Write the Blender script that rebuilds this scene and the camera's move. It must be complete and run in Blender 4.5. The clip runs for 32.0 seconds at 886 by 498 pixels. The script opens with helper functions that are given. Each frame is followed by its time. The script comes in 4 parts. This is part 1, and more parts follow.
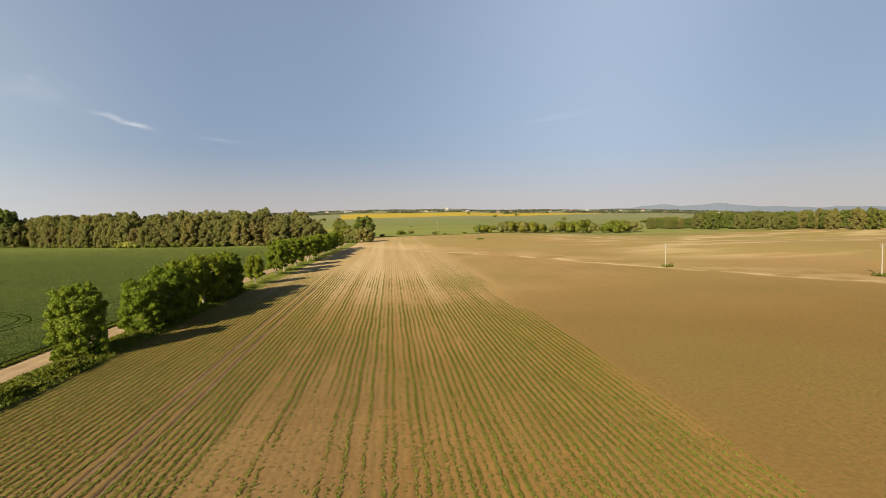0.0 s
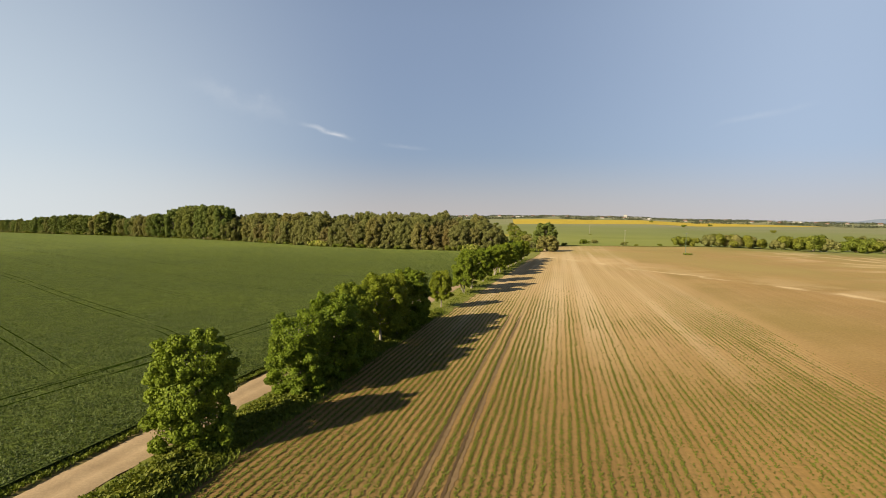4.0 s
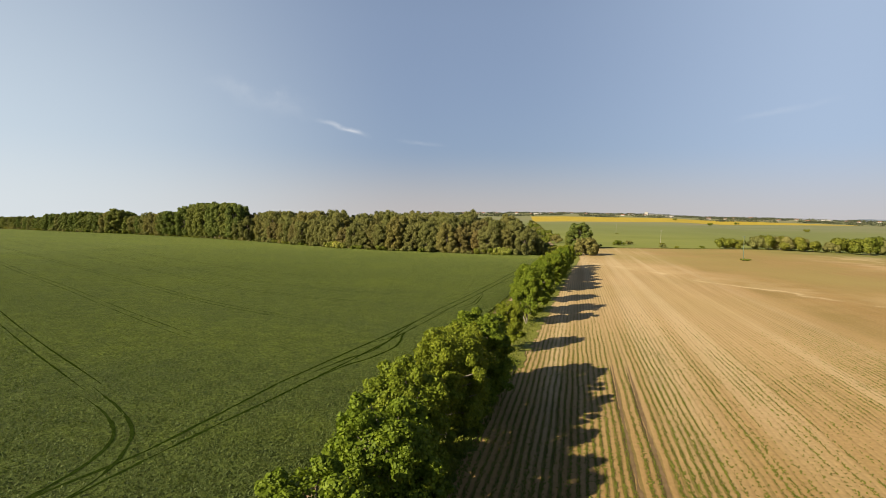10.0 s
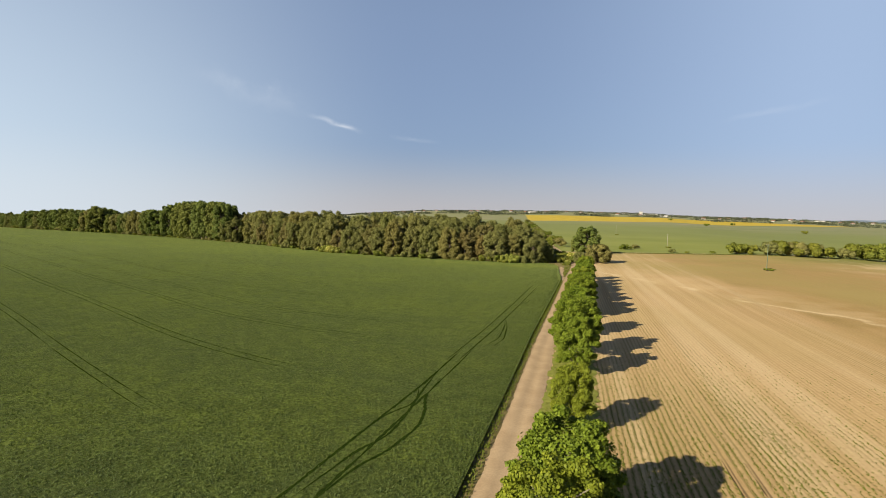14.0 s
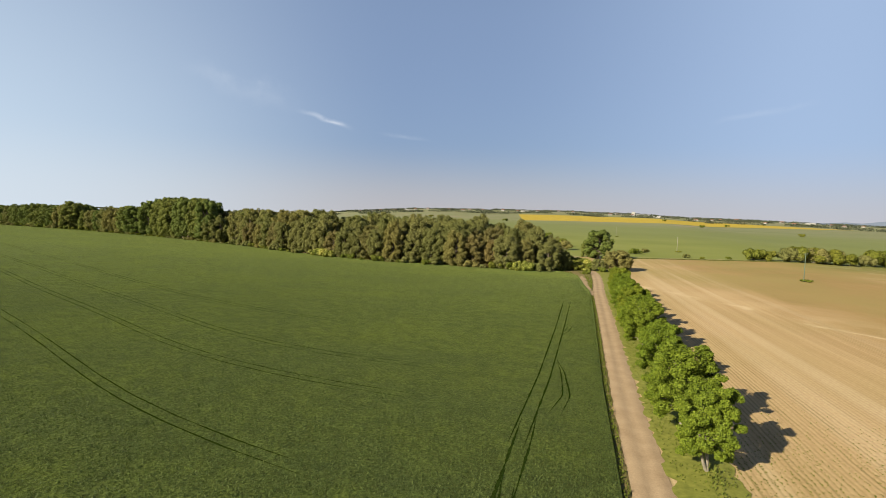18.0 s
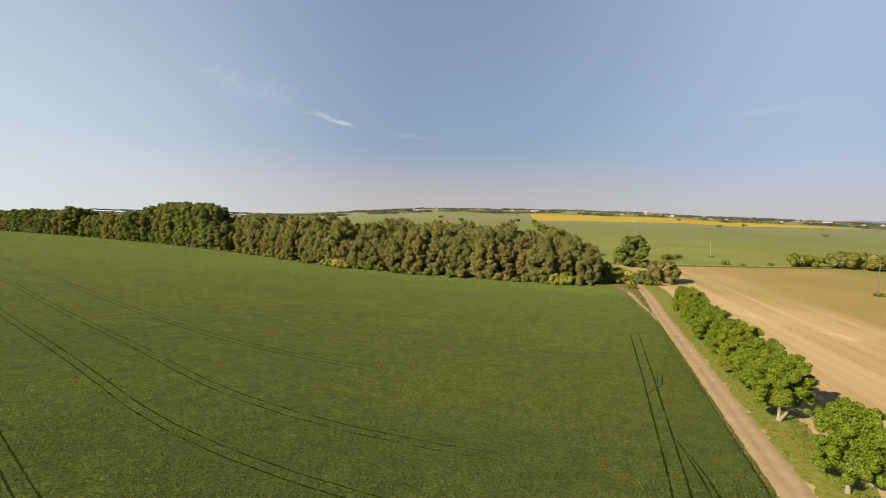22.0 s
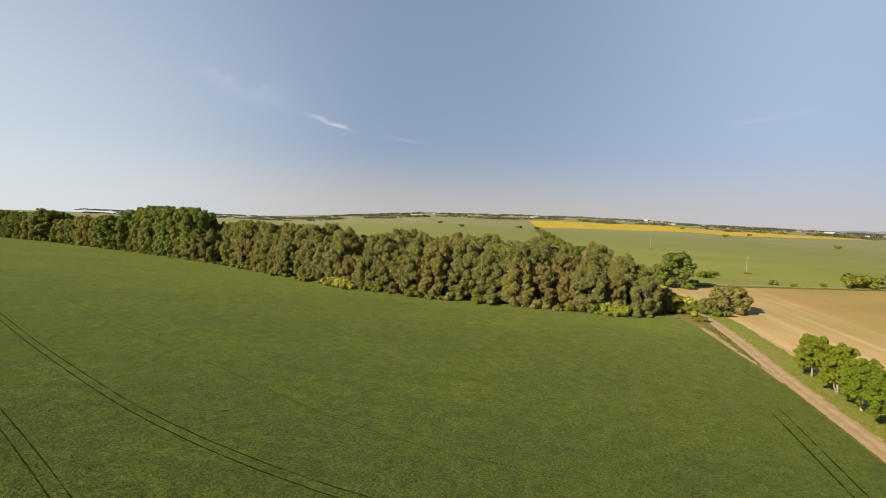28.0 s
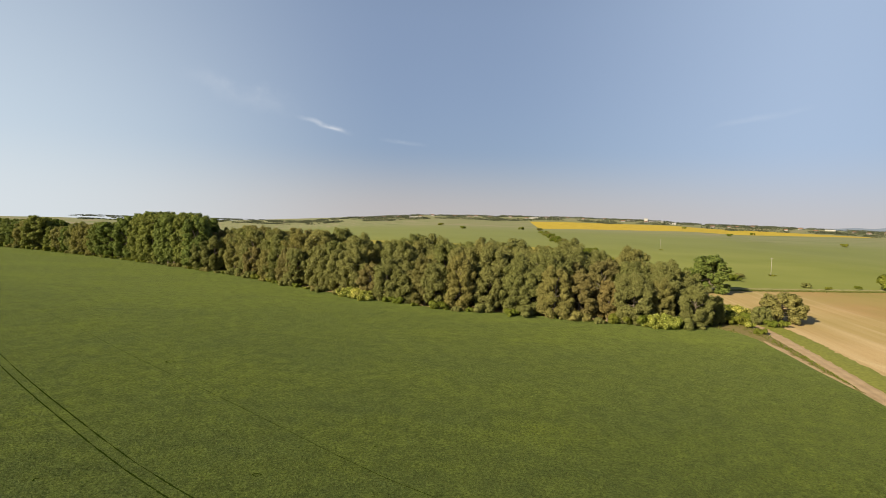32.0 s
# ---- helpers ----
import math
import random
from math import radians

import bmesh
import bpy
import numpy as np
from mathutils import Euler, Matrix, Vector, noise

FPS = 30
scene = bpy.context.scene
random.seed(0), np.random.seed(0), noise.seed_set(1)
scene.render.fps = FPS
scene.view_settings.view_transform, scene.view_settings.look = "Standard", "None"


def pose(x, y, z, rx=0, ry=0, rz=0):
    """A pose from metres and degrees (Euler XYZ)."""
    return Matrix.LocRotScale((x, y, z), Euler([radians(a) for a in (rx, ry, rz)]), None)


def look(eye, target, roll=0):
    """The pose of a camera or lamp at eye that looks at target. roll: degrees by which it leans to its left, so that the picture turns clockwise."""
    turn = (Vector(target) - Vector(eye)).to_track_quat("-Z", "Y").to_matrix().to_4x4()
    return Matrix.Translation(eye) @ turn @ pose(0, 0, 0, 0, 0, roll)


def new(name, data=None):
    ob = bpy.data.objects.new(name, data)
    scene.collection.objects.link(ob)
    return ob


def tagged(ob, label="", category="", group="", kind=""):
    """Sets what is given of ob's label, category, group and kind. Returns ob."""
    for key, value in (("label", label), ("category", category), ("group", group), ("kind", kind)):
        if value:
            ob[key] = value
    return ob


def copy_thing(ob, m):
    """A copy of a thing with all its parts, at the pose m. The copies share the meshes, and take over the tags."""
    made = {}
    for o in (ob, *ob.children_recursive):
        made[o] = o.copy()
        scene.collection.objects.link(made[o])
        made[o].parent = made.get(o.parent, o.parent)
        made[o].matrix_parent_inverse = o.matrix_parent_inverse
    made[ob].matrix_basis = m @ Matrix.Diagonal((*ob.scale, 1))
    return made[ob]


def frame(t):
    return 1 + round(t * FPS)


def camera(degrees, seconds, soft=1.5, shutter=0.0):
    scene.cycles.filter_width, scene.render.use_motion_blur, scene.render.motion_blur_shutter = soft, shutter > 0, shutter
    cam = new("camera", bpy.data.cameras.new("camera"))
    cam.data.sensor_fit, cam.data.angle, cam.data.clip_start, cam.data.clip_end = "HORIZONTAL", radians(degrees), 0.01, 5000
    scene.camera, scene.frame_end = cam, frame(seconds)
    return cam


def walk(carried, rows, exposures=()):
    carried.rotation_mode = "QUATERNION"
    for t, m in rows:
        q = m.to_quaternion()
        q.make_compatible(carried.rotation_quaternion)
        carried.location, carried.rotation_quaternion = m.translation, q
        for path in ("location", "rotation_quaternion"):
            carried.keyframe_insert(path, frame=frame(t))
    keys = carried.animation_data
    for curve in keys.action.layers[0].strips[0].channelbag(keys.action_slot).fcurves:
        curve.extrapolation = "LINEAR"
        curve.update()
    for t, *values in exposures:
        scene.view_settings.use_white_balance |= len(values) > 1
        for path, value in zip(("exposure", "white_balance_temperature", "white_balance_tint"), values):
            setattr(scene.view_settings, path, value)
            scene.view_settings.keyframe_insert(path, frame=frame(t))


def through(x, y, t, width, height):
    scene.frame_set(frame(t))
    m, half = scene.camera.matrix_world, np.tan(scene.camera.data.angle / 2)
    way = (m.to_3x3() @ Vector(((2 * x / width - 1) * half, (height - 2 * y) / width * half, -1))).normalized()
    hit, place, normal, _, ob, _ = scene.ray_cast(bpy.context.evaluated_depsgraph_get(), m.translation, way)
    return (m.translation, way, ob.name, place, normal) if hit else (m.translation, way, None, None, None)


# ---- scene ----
cam = camera(80.86, 32.0, 0.5)

# seconds, place, then turn to the left, tilt and roll in degrees
PATH = [
    (0.0, 0.19, -0.47, 14.93, 0.06, -3.40, -1.17),
    (0.5, -1.70, 4.74, 14.76, 0.63, -3.33, -1.09),
    (1.0, -3.43, 10.23, 14.74, 6.72, -3.19, -0.64),
    (1.5, -5.30, 15.38, 14.79, 14.90, -3.07, -0.13),
    (2.0, -7.30, 19.29, 14.83, 19.79, -2.95, 0.06),
    (2.5, -8.79, 22.29, 15.06, 19.84, -2.90, 0.32),
    (3.0, -10.17, 24.78, 15.49, 18.85, -2.89, 0.55),
    (3.5, -11.70, 27.00, 15.82, 18.37, -2.81, 0.74),
    (5.5, -18.09, 34.64, 16.77, 19.25, -2.90, 0.73),
    (6.0, -19.63, 36.73, 16.55, 19.49, -2.88, 0.80),
    (6.5, -20.99, 38.77, 16.25, 19.61, -2.86, 0.80),
    (7.0, -22.13, 40.65, 16.10, 19.04, -2.89, 0.71),
    (7.5, -23.29, 42.45, 15.89, 19.12, -2.89, 0.65),
    (8.0, -24.38, 44.47, 15.90, 20.77, -2.94, 0.55),
    (8.5, -25.35, 46.35, 16.25, 22.07, -2.95, 0.76),
    (9.0, -26.30, 48.25, 17.03, 19.88, -3.02, 0.64),
    (9.5, -27.44, 49.98, 17.77, 18.86, -3.12, 0.83),
    (10.0, -28.86, 52.01, 18.34, 20.07, -3.24, 0.93),
    (10.5, -30.34, 54.13, 18.84, 20.46, -3.34, 1.05),
    (11.0, -31.89, 56.13, 19.19, 19.84, -3.36, 1.04),
    (11.5, -33.35, 57.93, 19.53, 19.16, -3.36, 1.08),
    (12.0, -34.72, 59.88, 19.94, 19.34, -3.39, 1.20),
    (12.5, -36.02, 62.09, 20.32, 19.58, -3.46, 1.14),
    (13.0, -37.48, 64.32, 20.80, 20.23, -3.50, 1.18),
    (13.5, -38.85, 66.38, 21.27, 19.72, -3.52, 1.29),
    (14.0, -40.44, 68.42, 21.85, 19.22, -3.56, 1.39),
    (14.5, -42.25, 70.78, 22.42, 19.02, -3.68, 1.46),
    (16.5, -49.27, 81.14, 23.24, 18.83, -3.76, 1.74),
    (17.0, -51.03, 83.71, 23.24, 18.72, -3.81, 1.77),
    (17.5, -53.46, 86.55, 23.37, 18.53, -3.77, 1.97),
    (18.0, -55.68, 89.35, 23.55, 18.06, -3.77, 2.04),
    (18.5, -57.61, 92.04, 23.72, 17.93, -3.73, 2.06),
    (19.0, -59.37, 94.59, 23.92, 18.77, -3.70, 2.09),
    (19.5, -61.17, 97.07, 24.25, 19.38, -3.73, 2.05),
    (20.0, -63.01, 99.46, 24.66, 19.40, -3.73, 2.06),
    (20.5, -65.04, 101.84, 25.09, 19.15, -3.75, 2.01),
    (21.0, -67.20, 104.31, 25.56, 19.12, -3.75, 1.90),
    (21.5, -69.12, 106.62, 26.14, 18.66, -3.81, 1.88),
    (22.0, -70.85, 108.87, 26.66, 18.85, -3.87, 1.74),
    (22.5, -72.59, 111.44, 27.04, 19.71, -4.03, 1.61),
    (23.0, -74.39, 114.15, 27.50, 20.78, -4.08, 1.93),
    (23.5, -76.23, 116.81, 28.10, 20.82, -4.13, 1.94),
    (24.0, -77.99, 119.59, 28.69, 20.61, -4.07, 2.07),
    (24.5, -79.82, 122.50, 29.26, 20.57, -4.07, 2.08),
    (25.0, -81.70, 125.50, 29.68, 20.37, -3.94, 2.25),
    (25.5, -83.67, 128.34, 29.82, 20.27, -3.84, 2.14),
    (27.5, -91.31, 138.15, 29.28, 18.56, -3.34, 2.57),
    (28.0, -93.29, 140.32, 29.34, 18.29, -3.38, 2.51),
    (28.5, -95.39, 142.13, 29.50, 18.67, -3.38, 2.49),
    (29.0, -97.49, 143.72, 29.65, 18.94, -3.31, 2.46),
    (29.5, -99.52, 145.19, 29.86, 18.37, -3.36, 2.49),
    (30.0, -101.41, 146.49, 29.97, 18.43, -3.31, 2.41),
    (30.5, -103.12, 147.59, 29.91, 18.35, -3.24, 2.38),
    (31.0, -104.82, 148.72, 29.84, 18.19, -3.20, 2.21),
    (31.5, -106.39, 150.07, 29.88, 18.10, -3.14, 2.05),
    (32.0, -107.83, 151.63, 30.02, 17.96, -3.19, 1.90),
]


def flown(x, y, z, turn, tilt, roll):
    return pose(x, y, z, 90 + tilt, 0, turn) @ pose(0, 0, 0, 0, 0, roll)


walk(cam, [(row[0], flown(*row[1:])) for row in PATH], exposures=[(t, 0.95, k, 10) for t, k in (
    (0.0, 6850), (4.0, 6780), (9.0, 6680), (13.0, 6600), (14.0, 6320), (17.0, 6180), (18.0, 6200), (19.0, 6380), (20.5, 6640), (30.0, 6700), (32.0, 6600))])

# ---- world and sun ----
SUN_WAY = Vector((0.52, 0.85, -0.455)).normalized()  # the way that the light travels
SUN_UP = math.asin(-SUN_WAY.z)
world = bpy.data.worlds.new("sky")
scene.world = world
world.use_nodes = True
wn, wl = world.node_tree.nodes, world.node_tree.links
sky = wn.new("ShaderNodeTexSky")
sky.sky_type, sky.sun_disc = "NISHITA", False
sky.sun_elevation, sky.sun_rotation = SUN_UP, math.atan2(-SUN_WAY.x, -SUN_WAY.y)
sky.altitude, sky.air_density, sky.dust_density, sky.ozone_density = 100, 1.0, 1.4, 2.0
way = wn.new("ShaderNodeTexCoord").outputs["Generated"]
split = wn.new("ShaderNodeSeparateXYZ")
wl.new(way, split.inputs[0])


def ramp01(v, a, b, c, d):
    r = wn.new("ShaderNodeMapRange")
    r.interpolation_type = "SMOOTHSTEP"
    wl.new(v, r.inputs[0])
    for slot, k in zip((1, 2, 3, 4), (a, b, c, d)):
        r.inputs[slot].default_value = k
    return r.outputs[0]


def sum2(op, a, b):
    r = wn.new("ShaderNodeMath")
    r.operation, r.use_clamp = op, True
    wl.new(a, r.inputs[0]), wl.new(b, r.inputs[1])
    return r.outputs[0]


def tinted(f, under, colour):
    r = wn.new("ShaderNodeMix")
    r.data_type = "RGBA"
    r.inputs[7].default_value = (*colour, 1)
    wl.new(f, r.inputs[0]), wl.new(under, r.inputs[6])
    return r.outputs[2]


# morning haze: thick along the horizon, higher and brighter on the sun's side
low = ramp01(split.outputs[2], -0.02, 0.14, 0.75, 0.0)
side = sum2("MULTIPLY", ramp01(split.outputs[0], -0.36, -0.98, 0.0, 0.68), ramp01(split.outputs[2], 0.0, 0.62, 1.0, 0.25))
even = ramp01(split.outputs[2], -0.1, 0.9, 0.72, 0.70)
dome = tinted(even, sky.outputs[0], (2.8, 3.7, 5.5))
dome = tinted(sum2("MULTIPLY", ramp01(split.outputs[0], -0.25, 0.5, 0.0, 0.75), ramp01(split.outputs[0], 0.22, 0.62, 1.0, 0.2)), dome, (4.9, 6.2, 8.3))
dome = tinted(low, dome, (6.3, 5.75, 5.35))
dome = tinted(side, dome, (8.0, 9.2, 10.0))
# a clear morning sky deepens towards the zenith
deep = wn.new("ShaderNodeMix")
deep.data_type, deep.blend_type = "RGBA", "MULTIPLY"
deep.inputs[7].default_value = (0.13, 0.16, 0.22, 1)
wl.new(ramp01(split.outputs[2], 0.34, 0.80, 0.0, 1.0), deep.inputs[0]), wl.new(dome, deep.inputs[6])
dome = deep.outputs[2]


# thin wisps of high cloud: each lies along one line of the sky and frays out across it
def along(v):
    n = wn.new("ShaderNodeVectorMath")
    n.operation = "DOT_PRODUCT"
    n.inputs[1].default_value = v
    wl.new(way, n.inputs[0])
    return n.outputs["Value"]


fray = wn.new("ShaderNodeTexNoise")
fray.inputs["Scale"].default_value, fray.inputs["Detail"].default_value = 22.0, 5
wl.new(way, fray.inputs["Vector"])
for start, stop, wide, strength in (((-0.5575, 0.8080, 0.1800), (-0.4590, 0.8760, 0.1500), 0.0065, 0.28), ((-0.5200, 0.8376, 0.1665), (-0.4750, 0.8660, 0.1560), 0.0035, 0.36),
                                    ((-0.4300, 0.8910, 0.1480), (-0.3300, 0.9335, 0.1390), 0.0060, 0.14), ((-0.7000, 0.6750, 0.2400), (-0.5300, 0.8290, 0.1820), 0.0300, 0.13),
                                    ((0.1300, 0.9790, 0.1660), (0.3000, 0.9340, 0.1920), 0.0070, 0.08)):
    a, b = Vector(start).normalized(), Vector(stop).normalized()
    run = (b - a).normalized()
    across = a.cross(b).normalized()
    half, middle = (b - a).length / 2, (a + b).dot(run) / 2
    bend = wn.new("ShaderNodeMath")
    bend.operation = "MULTIPLY_ADD"
    bend.inputs[1].default_value, bend.inputs[2].default_value = wide * 2.4, -wide * 1.2
    wl.new(fray.outputs[0], bend.inputs[0])
    side_on = wn.new("ShaderNodeMath")
    side_on.operation = "ADD"
    wl.new(along(across), side_on.inputs[0]), wl.new(bend.outputs[0], side_on.inputs[1])
    body = sum2("MULTIPLY", ramp01(side_on.outputs[0], -wide, wide * 0.1, 0.0, 1.0), ramp01(side_on.outputs[0], wide * 0.1, wide, 1.0, 0.0))
    reach = sum2("MULTIPLY", ramp01(along(run), middle - half, middle - half * 0.1, 0.0, 1.0), ramp01(along(run), middle + half * 0.1, middle + half, 1.0, 0.0))
    wisp = sum2("MULTIPLY", sum2("MULTIPLY", body, reach), ramp01(fray.outputs[0], 0.30, 0.66, 0.25 * strength, strength))
    dome = tinted(wisp, dome, (9.5, 9.6, 9.8))
wl.new(dome, wn["Background"].inputs[0])
wn["Background"].inputs[1].default_value = 0.0505
sun = new("sun", bpy.data.lights.new("sun", "SUN"))
sun.data.energy, sun.data.angle, sun.data.color = 5.0, radians(0.6), (1.0, 0.88, 0.64)
sun.matrix_world = look((0, 0, 100), Vector((0, 0, 100)) + SUN_WAY)


# ---- materials ----
TONE = (0.79, 0.79, 0.79)  # all paints and leaves are set a little deeper


class Nodes:
    """A small hand for node materials, in world metres."""

    def __init__(self, name, rough=0.9, spec=0.2):
        self.m = bpy.data.materials.new(name)
        self.m.use_nodes = True
        self.t = self.m.node_tree
        self.b = self.t.nodes["Principled BSDF"]
        self.b.inputs["Roughness"].default_value = rough
        self.b.inputs["Specular IOR Level"].default_value = spec
        self.p = self.t.nodes.new("ShaderNodeNewGeometry").outputs["Position"]

    def put(self, socket, v):
        if isinstance(v, bpy.types.NodeSocket):
            self.t.links.new(v, socket)
        elif v is not None:
            socket.default_value = (*v, 1.0) if isinstance(v, tuple) and len(v) == 3 and socket.type == "RGBA" else v

    def math(self, op, a, b=None, c=None, clamp=False):
        n = self.t.nodes.new("ShaderNodeMath")
        n.operation, n.use_clamp = op, clamp
        for k, v in enumerate((a, b, c)):
            self.put(n.inputs[k], v)
        return n.outputs[0]

    def xyz(self):
        n = self.t.nodes.new("ShaderNodeSeparateXYZ")
        self.put(n.inputs[0], self.p)
        return n.outputs

    def stretch(self, scale, turn=0.0):
        n = self.t.nodes.new("ShaderNodeMapping")
        n.vector_type = "TEXTURE"
        self.put(n.inputs["Vector"], self.p)
        n.inputs["Scale"].default_value = scale
        n.inputs["Rotation"].default_value = (0, 0, turn)
        return n.outputs[0]

    def noise(self, scale, detail=3.0, rough=0.55, at=None):
        n = self.t.nodes.new("ShaderNodeTexNoise")
        self.put(n.inputs["Vector"], at if at is not None else self.p)
        n.inputs["Scale"].default_value, n.inputs["Detail"].default_value, n.inputs["Roughness"].default_value = scale, detail, rough
        return n.outputs[0]

    def ramp(self, f, *stops):
        n = self.t.nodes.new("ShaderNodeValToRGB")
        self.put(n.inputs[0], f)
        e = n.color_ramp.elements
        while len(e) < len(stops):
            e.new(0.5)
        for k, (at, col) in enumerate(stops):
            e[k].position = at
            e[k].color = (*col, 1.0) if isinstance(col, tuple) else (col, col, col, 1.0)
        return n.outputs[0]

    def range(self, f, a, b, c=0.0, d=1.0):
        n = self.t.nodes.new("ShaderNodeMapRange")
        n.interpolation_type = "SMOOTHSTEP"
        self.put(n.inputs[0], f)
        for k, v in zip((1, 2, 3, 4), (a, b, c, d)):
            n.inputs[k].default_value = v
        return n.outputs[0]

    def mix(self, f, a, b, blend="MIX"):
        n = self.t.nodes.new("ShaderNodeMix")
        n.data_type, n.blend_type = "RGBA", blend
        self.put(n.inputs[0], f), self.put(n.inputs[6], a), self.put(n.inputs[7], b)
        return n.outputs[2]

    def bump(self, f, strength=0.5, distance=0.1):
        n = self.t.nodes.new("ShaderNodeBump")
        n.inputs["Strength"].default_value, n.inputs["Distance"].default_value = strength, distance
        self.put(n.inputs["Height"], f)
        self.put(self.b.inputs["Normal"], n.outputs[0])

    def color(self, c):
        c = self.mix(1.0, c, TONE, "MULTIPLY")
        self.put(self.b.inputs["Base Color"], c)
        return self.m

    def random(self):
        return self.t.nodes.new("ShaderNodeObjectInfo").outputs["Random"]

    def island(self):
        return self.t.nodes.new("ShaderNodeNewGeometry").outputs["Random Per Island"]


def leafy(name, dark, mid, light, through=0.35, speckle=0.40):
    """Leaves: a little gloss, some light passing through, every leaf and every tree of its own shade."""
    n = Nodes(name, 0.6, 0.15)
    shade = n.math("ADD", n.math("MULTIPLY", n.island(), speckle), n.math("MULTIPLY", n.noise(0.7, 3), 1.0 - speckle))
    col = n.ramp(shade, (0.15, dark), (0.5, mid), (0.85, light))
    tint = n.ramp(n.random(), (0.0, (0.85, 0.9, 0.8)), (0.5, (1.0, 1.0, 1.0)), (1.0, (1.18, 1.05, 1.0)))
    col = n.mix(1.0, col, tint, "MULTIPLY")
    n.color(col)
    tr = n.t.nodes.new("ShaderNodeBsdfTranslucent")
    n.put(tr.inputs[0], n.mix(1.0, col, (0.87, 0.91, 0.4), "MULTIPLY"))
    ms = n.t.nodes.new("ShaderNodeMixShader")
    ms.inputs[0].default_value = through
    n.t.links.new(n.b.outputs[0], ms.inputs[1])
    n.t.links.new(tr.outputs[0], ms.inputs[2])
    n.t.links.new(ms.outputs[0], n.t.nodes["Material Output"].inputs[0])
    return n.m


def simple(name, a, b, scale, rough=0.9, bump=0.3, gloss=0.2):
    n = Nodes(name, rough, gloss)
    f = n.noise(scale, 5)
    n.bump(f, bump, 0.05)
    return n.color(n.ramp(f, (0.3, a), (0.7, b)))


ROW_TURN = 0.10  # the drill rows lean to the left of +y by this slope
ROW_GAP = 0.62


def soil_and_fields():
    """The one sheet of the land: bare drilled soil, and beyond the boundary hedge the far fields."""
    n = Nodes("farmland", 0.95, 0.1)
    x, y, _ = n.xyz()
    across = n.math("ADD", x, n.math("MULTIPLY", y, ROW_TURN))
    wobble = n.math("MULTIPLY", n.noise(0.15, 2), 0.5)
    rows = n.math("SINE", n.math("MULTIPLY", n.math("ADD", across, wobble), 2 * math.pi / ROW_GAP))
    passes = n.noise(1.0, 3, 0.7, n.stretch((2.4, 160, 1), ROW_TURN))
    broad = n.noise(0.013, 4)
    clods = n.noise(2.2, 5, 0.65)
    soil = n.ramp(broad, (0.33, (0.285, 0.156, 0.046)), (0.52, (0.365, 0.208, 0.065)), (0.70, (0.46, 0.282, 0.100)))
    drill = n.mix(n.range(passes, 0.36, 0.66, 0.05, 0.8), soil, (0.60, 0.405, 0.195))
    drilled = n.math("MULTIPLY", n.range(across, 17, 24, 1, 0.25), n.range(y, 55, 185, 0.12, 1.0))
    soil = n.mix(drilled, soil, drill)
    dry = n.math("MULTIPLY", n.range(y, 48, 150), n.range(across, 45, -5, 0.35, 1.0))
    soil = n.mix(n.math("MULTIPLY", dry, 0.65), soil, (0.66, 0.475, 0.25))
    plain = n.range(across, 20, 24, 1, 0.12)
    # darker row stripes: furrow shade is put into the soil colour
    soil = n.mix(n.math("MULTIPLY", plain, n.math("MULTIPLY", n.range(rows, 0.0, 0.95), n.math("MULTIPLY", n.range(n.noise(1.0, 2, 0.6, n.stretch((0.9, 60, 1), ROW_TURN)), 0.36, 0.66, 0.1, 1.5), n.range(y, 60, 300, 0.16, 0.07)))), soil, (0.13, 0.085, 0.036))
    olive = n.math("MULTIPLY", n.range(across, 22, 26), n.range(n.noise(0.022, 4, 0.6), 0.36, 0.62, 0.05, 0.6))
    soil = n.mix(olive, soil, (0.285, 0.205, 0.062))
    soil = n.mix(n.math("MULTIPLY", n.range(across, 21.5, 22.5), n.range(y, 60, 135, 0.55, 0.0)), soil, (0.235, 0.150, 0.052))
    # dry pale land on the crest, and the pale seam that crosses the field
    ragged = n.noise(0.02, 4, 0.6)
    seam = n.math("ADD", n.math("ADD", n.math("SUBTRACT", y, 227), n.math("MULTIPLY", x, 1.37)), n.math("MULTIPLY", n.math("SUBTRACT", ragged, 0.5), 50))
    halo = n.math("MULTIPLY", n.range(seam, -6, 3), n.range(seam, 6, 60, 1, 0))
    line = n.math("MULTIPLY", n.range(seam, -1.5, 0.8), n.range(seam, 1.5, 6, 1, 0))
    streaks = n.range(n.noise(0.07, 3), 0.36, 0.6, 0.05, 1.0)
    soil = n.mix(n.math("MULTIPLY", n.math("MULTIPLY", halo, streaks), 0.45), soil, (0.66, 0.475, 0.255))
    soil = n.mix(n.math("MULTIPLY", n.math("MULTIPLY", line, streaks), 0.65), soil, (0.80, 0.61, 0.36))
    beyond = n.math("MULTIPLY", n.range(seam, 10, 90), n.range(n.noise(0.011, 4), 0.36, 0.6, 0.1, 0.75))
    soil = n.mix(beyond, soil, (0.43, 0.325, 0.120))
    crest = n.math("MULTIPLY", n.range(n.noise(1.0, 3, 0.6, n.stretch((95, 40, 1), 0.4)), 0.47, 0.62), n.math("MULTIPLY", n.range(x, 50, 95), n.range(y, 150, 200)))
    soil = n.mix(n.math("MULTIPLY", crest, 0.75), soil, (0.74, 0.54, 0.30))
    swath = n.math("MULTIPLY", n.range(n.noise(1.0, 2, 0.5, n.stretch((5.5, 400, 1), ROW_TURN)), 0.48, 0.64), n.range(y, 75, 130))
    soil = n.mix(n.math("MULTIPLY", n.math("MULTIPLY", swath, n.range(across, 16, 22, 1, 0)), 0.6), soil, (0.70, 0.515, 0.30))
